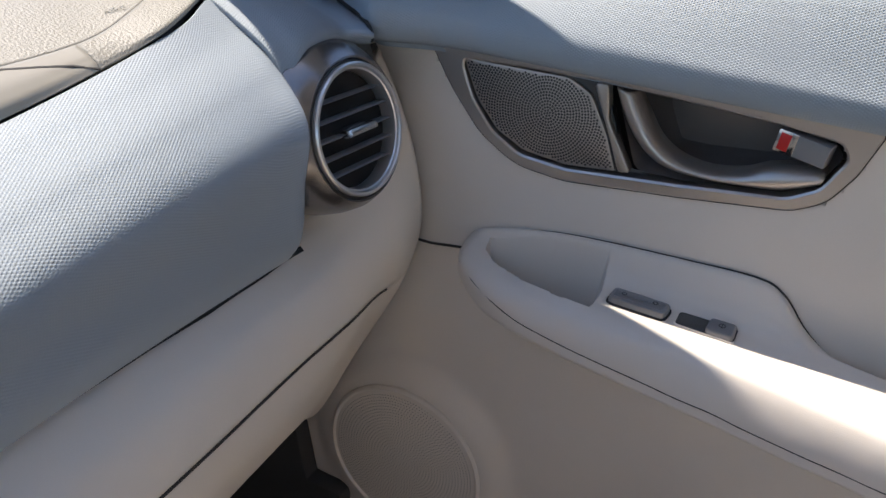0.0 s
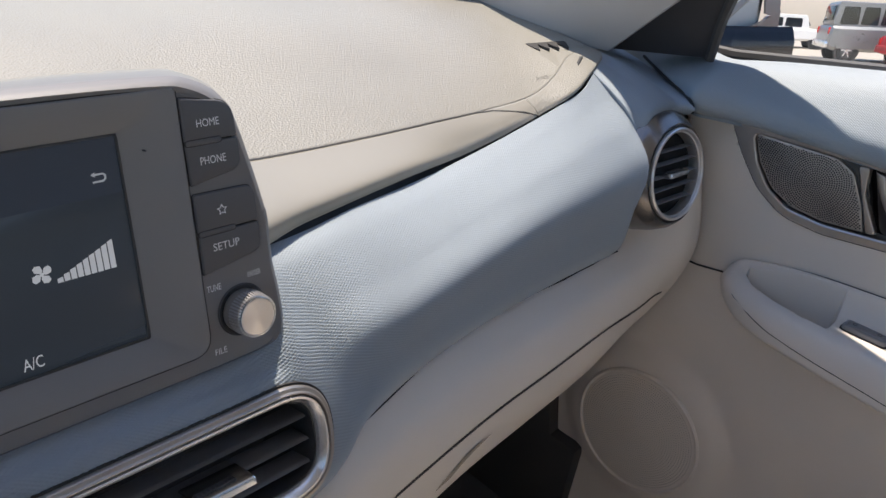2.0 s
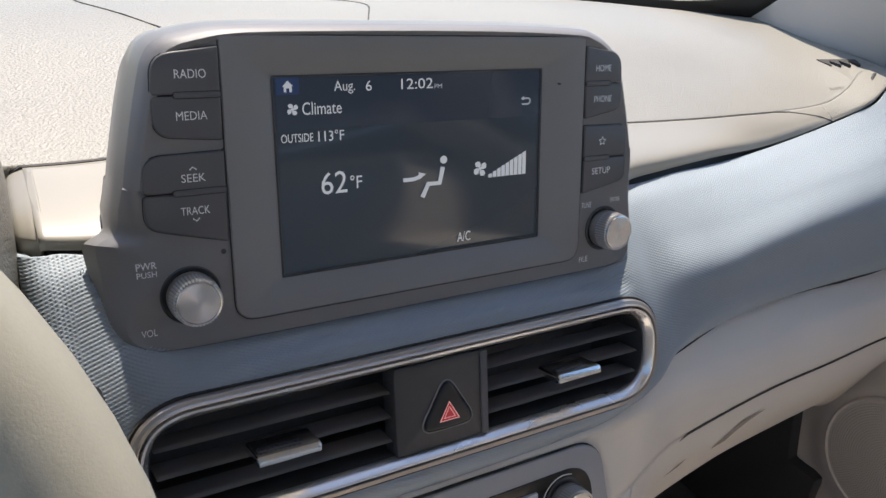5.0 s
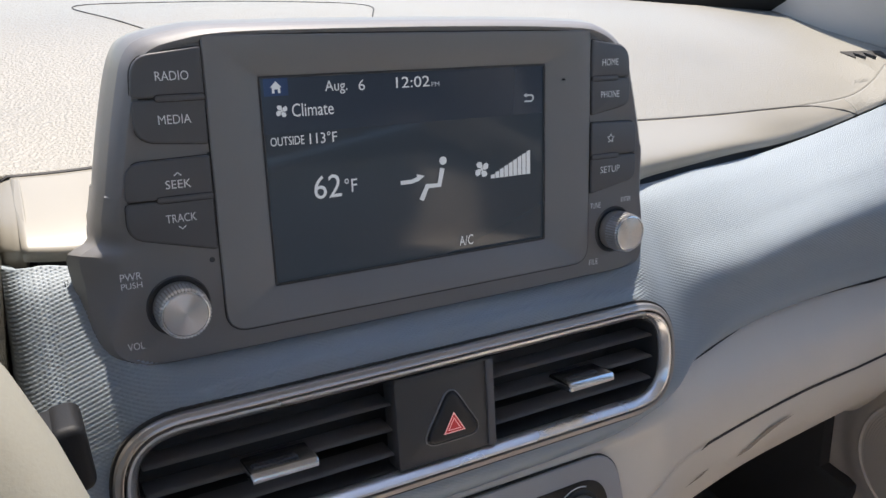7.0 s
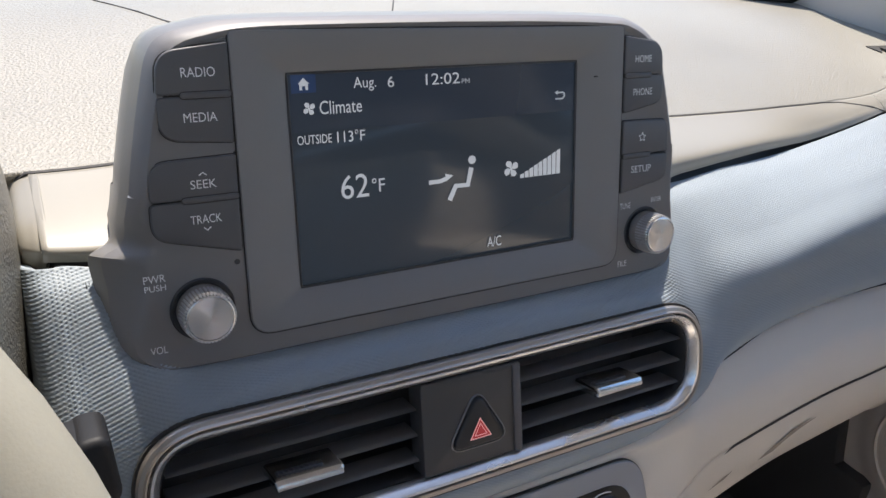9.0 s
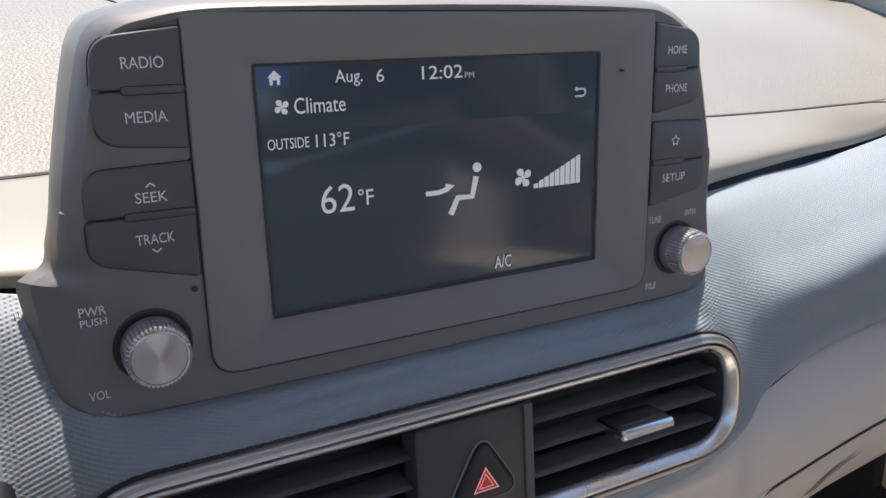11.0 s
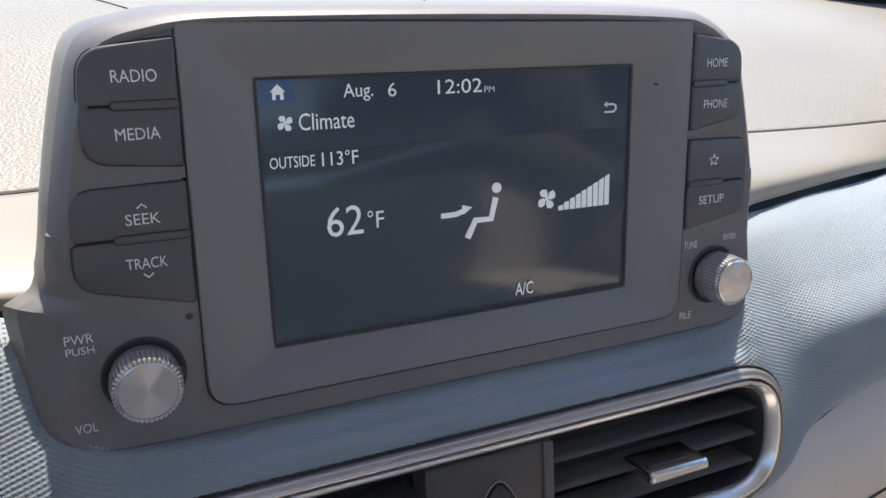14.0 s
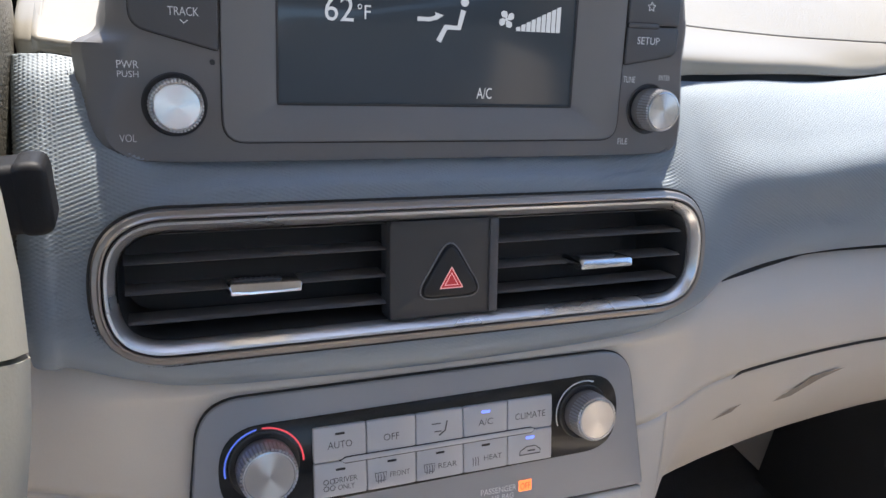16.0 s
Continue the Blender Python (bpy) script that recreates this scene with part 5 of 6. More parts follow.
bezel_o = [(0.0230, 1.0000), (0.0030, 0.970), (-0.0240, 0.939), (-0.0560, 0.9195), (-0.0980, 0.9165), (-0.1820, 0.9265), (-0.2550, 0.9370), (-0.2740, 0.9480), (-0.2860, 0.9700), (-0.2950, 1.0000)]

bezel_in = [(-0.145 + (y + 0.145) * 0.95, 0.962 + (z - 0.962) * 0.86) for y, z in bezel_o]


def inside(p, poly):
    x, y = p
    c = False
    for i in range(len(poly)):
        (x0, y0), (x1, y1) = poly[i], poly[i - 1]
        if (y0 > y) != (y1 > y) and x < (x1 - x0) * (y - y0) / (y1 - y0) + x0:
            c = not c
    return c


def door_x(y, z):
    """The inner face of the door: upright above the armrest, dished below it."""
    x = DX - 0.002 * math.sin((z - 0.9) * 6)
    low = 1 - smooth(0.70, 0.84, z)
    x -= 0.014 * low * smooth(0.02, -0.30, y)
    x += 0.020 * (1 - smooth(0.50, 0.80, z)) * smooth(-0.10, -0.20, y) * (1 - smooth(-0.45, -0.60, -y * -1))
    r = math.hypot((y - 0.020) / 1.0, (z - 0.583) / 1.0)
    x -= 0.012 * (1 - smooth(0.088, 0.125, r))
    if inside((y, z), bezel_in):
        x += 0.012
    return x


ys = np.concatenate([np.linspace(0.62, 0.21, 6), np.linspace(0.20, -0.45, 90), np.linspace(-0.47, -0.95, 14)])
zs = np.concatenate([np.linspace(0.30, 0.48, 8), np.linspace(0.49, 1.003, 90)])
pts = np.array([[(door_x(y, z), y, z) for z in zs] for y in ys])
bm = grid(pts)
dele = []
for f in bm.faces:
    c = f.calc_center_median()
    if inside((c.y, c.z), [(-0.104, 0.998), (-0.132, 0.931), (-0.20, 0.934), (-0.265, 0.944), (-0.280, 0.975), (-0.274, 0.992), (-0.22, 0.996)]):
        dele.append(f)
bmesh.ops.delete(bm, geom=dele, context="FACES")
bm.normal_update()
if sum(f.normal.x for f in bm.faces) > 0:
    bmesh.ops.reverse_faces(bm, faces=bm.faces)
bm.faces.layers.int.new("keep")
ob = part("panel", bm, DOORSKIN, door, "smooth cream door panel")
md = ob.modifiers.new("thickness", "SOLIDIFY")
md.thickness, md.offset = 0.004, -1.0

# embossed upper trim up to the window
TOP_ST = []
for y in np.concatenate([np.linspace(0.225, -0.04, 15), np.linspace(-0.08, -0.95, 18)]):
    rise = 1.0
    TOP_ST.append([(0.7365, y, 0.9985), (0.7190, y, 1.0030), (0.7140, y, 1.0170), (0.7215, y, 1.0310), (0.7540, y, 1.0440 + 0.10 * max(0, 0.07 - y)), (0.7850, y, 1.0450 + 0.155 * max(0, 0.07 - y)), (0.8050, y, 1.0450 + 0.155 * max(0, 0.07 - y)), (0.8080, y, 1.030)])
for s in TOP_ST:
    for i, p in enumerate(s):
        y = p[1]
        least = np.interp(y, [-0.05, 0.03, 0.052, 0.10, 0.16, 0.23], [0.7140, 0.702, 0.691, 0.7215, 0.762, 0.800])
        lean = np.interp(y, [-0.02, 0.04], [0.0, 1.0])
        x = p[0] * (1 - lean) + (least + (p[0] - 0.7140)) * lean
        s[i] = (min(x, 0.830 if y > 0.08 else 0.808), y, p[2])
embossed("upper_trim", loft(TOP_ST, 160, 40), LEATHER, door, "pale embossed soft trim below the window", (-0.6, 0, 1))
joint = catmull([(0.6860, 0.0455, 1.0040), (0.6862, 0.0480, 1.0125), (0.6990, 0.0640, 1.0165), (0.7160, 0.0930, 1.0200), (0.7400, 0.1300, 1.0260), (0.7570, 0.1530, 1.0290)], 30)
part("trim_joint", tube([tuple(p) for p in joint], 0.0016, 8), SEAM, door, "dark joint between dash skin and door")
part("window_seal", tube([(0.811, 0.10, 1.045), (0.811, 0.07, 1.046), (0.811, -0.95, 1.204)], 0.007, 8), BLACK, door, "black rubber window seal")
part("trim_gap", box(0.004, 1.10, 0.0022, Matrix.Translation((0.7352, -0.40, 1.0000)), 0.0005), SEAM, door)

DO = frame_at((DX, 0, 0), (0, -1, 0), (-1, 0, 0))   # u runs rearwards, v up, w into the cabin


def dpt(o):
    return [(-y, z) for y, z in o]


bez = rounded(dpt(bezel_o), [0.002, 0.06, 0.06, 0.06, 0.06, 0.08, 0.03, 0.03, 0.03, 0.002], 8)
bez_r = resample(bez, 180)
win_o = rounded(dpt([(-0.0040, 0.9930), (-0.0170, 0.9640), (-0.0360, 0.9420), (-0.0600, 0.9290), (-0.0980, 0.9265), (-0.1820, 0.9360), (-0.2500, 0.9450), (-0.2680, 0.9560), (-0.2790, 0.9790), (-0.2730, 0.9880), (-0.2350, 0.9925), (-0.1200, 0.9965)]), [0.006, 0.02, 0.02, 0.02, 0.03, 0.05, 0.02, 0.012, 0.006, 0.006, 0.02, 0.02], 5)
win_r = resample(win_o, 180)
part("bezel_gap", band([(inset(bez_r, -0.0010), -0.006), (inset(bez_r, -0.0010), 0.0012), (bez_r, 0.0012), (bez_r, -0.006)], DO), SEAM, door)
hb_ = part("handle_bezel", band([(bez_r, -0.010), (bez_r, 0.0022), (inset(bez_r, 0.0010), 0.0034), (inset(win_r, -0.0016), 0.0034), (win_r, 0.0022), (win_r, -0.010)], DO), TITAN, door, "satin titanium bezel round tweeter and handle")

# tweeter cover with its perforations
tw_o = resample(rounded(dpt([(-0.0045, 0.9935), (-0.0180, 0.9640), (-0.0370, 0.9425), (-0.0620, 0.9300), (-0.0960, 0.9270), (-0.1420, 0.9325), (-0.1160, 0.9950)]), [0.005, 0.02, 0.02, 0.02, 0.03, 0.001, 0.001], 5), 120)
part("tweeter_plate", slab(tw_o, -0.012, -0.0030, 0.0008, DO), BLACK, hb_)
gr_o = resample(rounded(dpt([(-0.0050, 0.9925), (-0.0190, 0.9640), (-0.0380, 0.9430), (-0.0630, 0.9312), (-0.0960, 0.9285), (-0.1345, 0.9330), (-0.1240, 0.9580), (-0.1080, 0.9850), (-0.0900, 0.9940)]), [0.004, 0.02, 0.02, 0.02, 0.02, 0.001, 0.02, 0.012, 0.01], 5), 120)
grille = part("tweeter_grille", slab(gr_o, -0.004, 0.0004, 0.0010, DO, 3), TITAN, hb_, "perforated titanium grey tweeter grille")


def holes(outline, centre, pitch, r, frame_m, w, n=6):
    """Dark perforations on rings about a centre, each a small sunk six-sided disc."""
    bm = bmesh.new()
    k = 0
    while k * pitch < 0.2:
        count = 1 if k == 0 else round(2 * math.pi * k)
        for q in range(count):
            a = 2 * math.pi * (q / count) + k * 0.35
            p = (centre[0] + k * pitch * math.cos(a), centre[1] + k * pitch * math.sin(a))
            if inside(p, outline):
                bm.faces.new([bm.verts.new(frame_m @ Vector((p[0] + r * math.cos(2 * math.pi * i / n), p[1] + r * math.sin(2 * math.pi * i / n), w))) for i in range(n)])
        k += 1
    return bm


st = part("perforations", holes([tuple(p) for p in inset(gr_o, 0.0022)], (0.0770, 0.9645), 0.00225, 0.00096, DO, 0.00052), BLACK, grille, smooth=False)
st["kind"] = "stuff"
part("pillar", slab(resample(rounded(dpt([(-0.1090, 0.9950), (-0.1200, 0.9950), (-0.1240, 0.9700), (-0.1465, 0.9350), (-0.1370, 0.9335), (-0.1250, 0.9600)]), 0.003, 4), 60), -0.006, 0.0030, 0.0014, DO, 3), TITAN, hb_, "satin bar between tweeter and handle")

# handle recess and pull handle
cup_front = resample(rounded(dpt([(-0.1240, 0.9945), (-0.1480, 0.9370), (-0.1820, 0.9380), (-0.2480, 0.9470), (-0.2660, 0.9570), (-0.2765, 0.9790), (-0.2700, 0.9865), (-0.2350, 0.9910)]), [0.006, 0.01, 0.02, 0.012, 0.01, 0.006, 0.006, 0.01], 5), 100)
part("recess", layers([(squash(cup_front, 0, 0), 0.0)] and [([((p[0] - 0.2) * 0.62 + 0.2, (p[1] - 0.966) * 0.5 + 0.966) for p in cup_front], -0.050), ([((p[0] - 0.2) * 0.9 + 0.2, (p[1] - 0.966) * 0.85 + 0.966) for p in cup_front], -0.030), (cup_front, -0.002)], False, True, DO), DARKTITAN, door, "dark handle recess")
part("recess_backing", slab(inset(bez_r, 0.004), -0.058, -0.054, 0.0005, DO), BLACK, door)
h_in = catmull([(-0.1390, 0.9930), (-0.1480, 0.9800), (-0.1580, 0.9660), (-0.1700, 0.9565), (-0.1850, 0.9515), (-0.2010, 0.9505), (-0.2200, 0.9545), (-0.2380, 0.9630), (-0.2690, 0.9680)], 60)
h_out = catmull([(-0.1240, 0.9930), (-0.1310, 0.9780), (-0.1420, 0.9620), (-0.1550, 0.9500), (-0.1700, 0.9440), (-0.1950, 0.9425), (-0.2200, 0.9440), (-0.2450, 0.9470), (-0.2680, 0.9570)], 60)
hp = []
for a, b in zip(h_out, h_in):
    sec = [(a, -0.012), (a, -0.004)]
    for q in range(1, 12):
        f = q / 12
        sec.append((a * (1 - f) + b * f, -0.004 + 0.0085 * math.sin(math.pi * f) ** 0.55 - 0.003 * f))
    sec += [(b, -0.006), (b, -0.016)]
    hp.append([DO @ Vector((-p[0], p[1], w)) for p, w in sec])
handle = shell("pull_handle", [[tuple(v) for v in r] for r in hp], TITAN, door, "satin titanium pull handle", 0.002, (-1, 0, 0))
lk = DO @ frame_at((0.2520, 0.9795, -0.004), (1, -0.10, -0.12), (-0.25, 0, 1))
lock = part("lock_tab", box(0.034, 0.0150, 0.012, lk, 0.0012), BEZEL, door, "grey lock tab showing its red side")
part("red_mark", box(0.0070, 0.0115, 0.0010, lk @ Matrix.Translation((-0.0115, 0.0000, 0.0065)), 0.0003), RED, lock)
part("tab_edge", box(0.0130, 0.0150, 0.0006, lk @ Matrix.Translation((-0.0105, 0, 0.0061)), 0.0002), CHROME, lock)

# armrest
ARM = [  # y, then (x, z): top line at the door, roll, riser, shelf, ridge, face, seam, underside, return
    (-0.0200, (0.738, 0.834), (0.736, 0.836), (0.734, 0.836), (0.731, 0.836), (0.728, 0.835), (0.726, 0.832), (0.727, 0.828), (0.731, 0.825), (0.738, 0.823)),
    (-0.0270, (0.738, 0.848), (0.734, 0.850), (0.730, 0.850), (0.724, 0.849), (0.717, 0.846), (0.711, 0.840), (0.711, 0.833), (0.718, 0.826), (0.738, 0.820)),
    (-0.0360, (0.738, 0.855), (0.732, 0.858), (0.726, 0.857), (0.718, 0.855), (0.707, 0.852), (0.697, 0.845), (0.695, 0.835), (0.704, 0.823), (0.738, 0.814)),
    (-0.0500, (0.738, 0.860), (0.730, 0.863), (0.724, 0.858), (0.714, 0.854), (0.698, 0.851), (0.687, 0.844), (0.684, 0.833), (0.693, 0.817), (0.738, 0.806)),
    (-0.0700, (0.738, 0.865), (0.729, 0.868), (0.7225, 0.859), (0.712, 0.852), (0.690, 0.850), (0.678, 0.843), (0.674, 0.830), (0.683, 0.812), (0.738, 0.800)),
    (-0.1050, (0.738, 0.872), (0.729, 0.873), (0.7220, 0.860), (0.711, 0.851), (0.685, 0.849), (0.672, 0.842), (0.667, 0.825), (0.676, 0.808), (0.738, 0.796)),
    (-0.1450, (0.738, 0.876), (0.729, 0.876), (0.7220, 0.860), (0.711, 0.850), (0.682, 0.848), (0.669, 0.841), (0.664, 0.820), (0.673, 0.805), (0.738, 0.794)),
    (-0.2000, (0.738, 0.8795), (0.729, 0.879), (0.7215, 0.861), (0.711, 0.850), (0.679, 0.848), (0.666, 0.841), (0.661, 0.816), (0.670, 0.802), (0.738, 0.792)),
    (-0.2480, (0.738, 0.8815), (0.729, 0.880), (0.7210, 0.862), (0.711, 0.850), (0.675, 0.848), (0.662, 0.840), (0.657, 0.813), (0.667, 0.800), (0.738, 0.790)),
    (-0.2680, (0.738, 0.8740), (0.728, 0.873), (0.7200, 0.860), (0.710, 0.850), (0.673, 0.8475), (0.660, 0.839), (0.655, 0.8125), (0.665, 0.799), (0.738, 0.789)),
    (-0.2900, (0.738, 0.8500), (0.726, 0.8530), (0.7170, 0.852), (0.708, 0.850), (0.670, 0.847), (0.657, 0.838), (0.652, 0.812), (0.663, 0.798), (0.738, 0.788)),
    (-0.3220, (0.738, 0.8270), (0.720, 0.8430), (0.7120, 0.849), (0.704, 0.850), (0.666, 0.846), (0.653, 0.836), (0.649, 0.811), (0.660, 0.797), (0.738, 0.787)),
    (-0.4000, (0.738, 0.7800), (0.708, 0.8380), (0.7040, 0.848), (0.697, 0.850), (0.660, 0.844), (0.648, 0.834), (0.645, 0.809), (0.656, 0.795), (0.738, 0.785)),
    (-0.7000, (0.738, 0.7800), (0.704, 0.8380), (0.7000, 0.848), (0.694, 0.850), (0.658, 0.844), (0.646, 0.834), (0.643, 0.809), (0.654, 0.795), (0.738, 0.785)),
]
arm = loft([[(q[0], s[0], q[1]) for q in s[1:]] for s in ARM], 700, 130)
# the grab pocket: a sharp-rimmed hollow between ridge and riser, ahead of the switches
POCKET_O = [Vector(q) for q in ((0.7225, -0.0480), (0.7100, -0.0505), (0.6975, -0.0640), (0.6885, -0.0900), (0.6840, -0.1200), (0.6835, -0.1470), (0.7050, -0.1480), (0.7285, -0.1440), (0.7280, -0.1000))]


def pocket_depth(x, y):
    p, least = Vector((x, y)), 9.0
    for k in range(len(POCKET_O)):
        a, b = POCKET_O[k], POCKET_O[(k + 1) % len(POCKET_O)]
        e = (b - a).normalized()
        least = min(least, e.x * (p.y - a.y) - e.y * (p.x - a.x))
    return 0.046 * float(smooth(-0.001, 0.0065, least)) if least > 0 else 0.0


if pocket_depth(0.705, -0.10) == 0.0:
    POCKET_O.reverse()
for i in range(arm.shape[0]):
    if -0.152 < arm[i, 0, 1] < -0.044:
        for j in range(8, 76):
            x, y, z = arm[i, j]
            arm[i, j, 2] = z - pocket_depth(x, y) * (0.75 + 0.25 * min(1.0, (-0.044 - y) / 0.03))
shell("armrest", arm, DOORSKIN, door, "cream armrest with a grab pocket", 0.003, (-1, 0, 0.5), 50)


def arm_at(y, z):
    """The outer face of the armrest at a height."""
    i = int(np.argmin(np.abs(arm[:, 0, 1] - y)))
    j = 66 + int(np.argmin(np.abs(arm[i, 66:118, 2] - z)))
    return tuple(arm[i, j])


low_line = [arm_at(y, float(np.interp(-y, [0.030, 0.040, 0.061, 0.090, 0.137, 0.200, 0.260, 0.354, 0.700], [0.842, 0.841, 0.8367, 0.8268, 0.8205, 0.8155, 0.8130, 0.8090, 0.8050]))) for y in np.linspace(-0.034, -0.66, 90)]
part("armrest_seam", strip(catmull(low_line[::3], 120), 0.0009, (-1, 0, -0.2), 0.0002), SEAM, door)
top_line = [Vector(arm[i, 0]) + Vector((-0.0040, 0, 0.0008)) for i in range(0, 700, 6) if arm[i, 0, 1] > -0.36]
part("armrest_gap", strip(top_line, 0.0016, (-1, 0, 0.6), 0.0003), SEAM, door)
part("panel_seam", strip([(DX - 0.0005, 0.20, 0.826), (DX - 0.0008, 0.10, 0.826), (DX - 0.001, 0.012, 0.828), (DX - 0.001, -0.021, 0.8335)], 0.0014, (-1, 0, 0), 0.0004), SEAM, door)

# switch plate on the armrest
SP = frame_at((0.7035, -0.2055, 0.8496), (0, -1, 0.0), (-0.06, 0, 1))   # u rearwards, v outwards to the window
sw_o = resample(rounded([(-0.0500, -0.0085), (-0.0080, -0.0095), (-0.0060, 0.0070), (-0.0490, 0.0080)], 0.0045, 6), 60)
sp = part("switch_gap", slab(inset(sw_o, -0.0014), -0.006, 0.0008, 0.0003, SP), SEAM, door)
sw = part("lock_switch", layers([(sw_o, -0.004), (sw_o, 0.0030), (inset(sw_o, 0.0008), 0.0048), (inset(sw_o, 0.0030), 0.0056), (inset(sw_o, 0.0050), 0.0048)], True, True, SP), BEZEL, door, "grey rocker switch with two marks")
for cx in (-0.0400, -0.0170):
    part("switch_mark", flat([arc(cx, 0.0005, 0.0017, 0, 350, 0.0008)], SP, 0.0058, 0.0001), BLACK, sw)
wo = resample(rounded([(0.0000, -0.0090), (0.0410, -0.0105), (0.0410, 0.0080), (0.0000, 0.0078)], 0.0030, 5), 60)
part("switch_well", slab(wo, -0.008, 0.0008, 0.0003, SP), CONSOLEBLACK, door, "dark well of the window switch")
part("well_rim", band([(inset(wo, -0.0008), -0.004), (inset(wo, -0.0008), 0.0011), (wo, 0.0011), (wo, -0.004)], SP), DOORSKIN, door)
ws = part("window_switch", slab(resample(rounded([(0.0205, -0.0098), (0.0400, -0.0102), (0.0400, 0.0072), (0.0215, 0.0070)], 0.0035, 5), 50), -0.004, 0.0052, 0.0022, SP, 4), BEZEL, door, "grey window switch")
part("switch_mark", flat([arc(0.0305, -0.001, 0.0022, 0, 350, 0.0007), stroke([(0.0305, -0.004), (0.0305, 0.002)], 0.0006)], SP, 0.0054, 0.0001), BLACK, ws)

# loudspeaker low on the door
SPK = frame_at((DX - 0.012, 0.0200, 0.5830), (0, -1, 0), (-1, 0, 0))
spk_o = resample([(0.083 * math.cos(a), 0.083 * math.sin(a)) for a in np.linspace(0, 2 * math.pi, 80, endpoint=False)], 80)
spk = part("loudspeaker_cover", layers([(inset(spk_o, -0.004), -0.010), (inset(spk_o, -0.003), 0.0010), (inset(spk_o, -0.001), 0.0030), (spk_o, 0.0030), (inset(spk_o, 0.002), 0.0012), (inset(spk_o, 0.03), 0.0026), (inset(spk_o, 0.06), 0.0034)], True, True, SPK), DOORSKIN, door, "round cream loudspeaker cover with fine holes")
bm = bmesh.new()
k = 1
while k * 0.0032 < 0.080:
    cnt = round(2 * math.pi * k)
    for q in range(cnt):
        a = 2 * math.pi * q / cnt + 0.3 * k
        r = k * 0.0032
        w = 0.0036 if r < 0.023 else np.interp(r, [0.023, 0.053, 0.081], [0.0036, 0.0028, 0.0014])
        c = Vector((r * math.cos(a), r * math.sin(a), w))
        bm.faces.new([bm.verts.new(SPK @ (c + Vector((0.0006 * math.cos(2 * math.pi * i / 5), 0.0006 * math.sin(2 * math.pi * i / 5), 0)))) for i in range(5)])
    k += 1
st = part("perforations", bm, SEAM, spk, smooth=False)
st["kind"] = "stuff"

# dark trim at the foot of the dash beside the door
kick = part("kick_panel", slab(resample(rounded([(-0.30, 0.31), (-0.095, 0.31), (-0.090, 0.502), (-0.135, 0.500), (-0.155, 0.60), (-0.16, 0.72), (-0.30, 0.72)], 0.004, 3), 80), 0.0, 0.020, 0.003, DO), BLACK, None)
tagged(kick, "black plastic kick panel in the footwell", "kick panel", kind="structure")

# ---- window corner, pillar, windscreen ----
SAIL_OUT = [(0.684, 0.176, 1.040), (0.7285, 0.066, 1.052), (0.7060, 0.050, 1.115), (0.664, 0.000, 1.220), (0.612, -0.110, 1.370), (0.600, -0.080, 1.370), (0.640, 0.045, 1.230), (0.674, 0.122, 1.120)]
bm = bmesh.new()
fa = [bm.verts.new(p) for p in SAIL_OUT]
fb = [bm.verts.new((p[0] + 0.040, p[1] + 0.012, p[2])) for p in SAIL_OUT]
mid, midb = bm.verts.new((0.676, 0.075, 1.150)), bm.verts.new((0.716, 0.087, 1.150))
for i in range(8):
    j = (i + 1) % 8
    bm.faces.new((fa[i], fa[j], mid))
    bm.faces.new((fb[j], fb[i], midb))
    bm.faces.new((fa[j], fa[i], fb[i], fb[j]))
sailm = part("sail_panel", bm, SAIL, None, angle=50)
seal_pts = [(p[0] - 0.002, p[1] - 0.004, p[2]) for p in SAIL_OUT[1:5]]
seal = part("window_channel", tube(seal_pts, 0.0055, 8, 24), BLACK, None)
tagged(seal, "black rubber window channel beside the sail panel", "window trim", kind="structure")
tagged(sailm, "black plastic triangle at the window's front corner", "window trim", kind="structure")


def pillar(sgn):
    base = [(0.634, 0.356), (0.650, 0.366), (0.705, 0.325), (0.722, 0.215), (0.704, 0.160), (0.676, 0.152), (0.654, 0.200), (0.640, 0.275)]
    top = [(0.605, -0.205), (0.620, -0.195), (0.660, -0.220), (0.670, -0.270), (0.655, -0.300), (0.635, -0.300), (0.620, -0.270), (0.610, -0.240)]
    rows = []
    for f in np.linspace(0, 1, 14):
        rows.append([(sgn * (p[0] * (1 - f) + q[0] * f), p[1] * (1 - f) + q[1] * f, 1.042 + (HEAD_Z + 0.02 - 1.042) * f) for p, q in zip(base + base[:1], top + top[:1])])
    ob = part("a_pillar", grid(rows), LINER, None)
    tagged(ob, "pale grey windscreen pillar trim", "pillar", kind="structure")


def pillar_outer(sgn):
    rows = []
    for f in np.linspace(0, 1, 10):
        c = Vector((0.800 - 0.140 * f, 0.263 - 0.480 * f, 1.03 + 0.46 * f))
        rows.append([(sgn * (c.x + dx), c.y + dy, c.z) for dx, dy in ((-0.040, -0.012), (-0.050, 0.010), (-0.040, 0.060), (0.010, 0.060), (0.030, 0.010), (0.015, -0.012), (-0.020, -0.018), (-0.040, -0.012))])
    ob = part("outer_pillar", grid(rows), GLOSSBLACK, None)
    tagged(ob, "dark painted outer windscreen pillar of the car", "pillar", kind="structure")


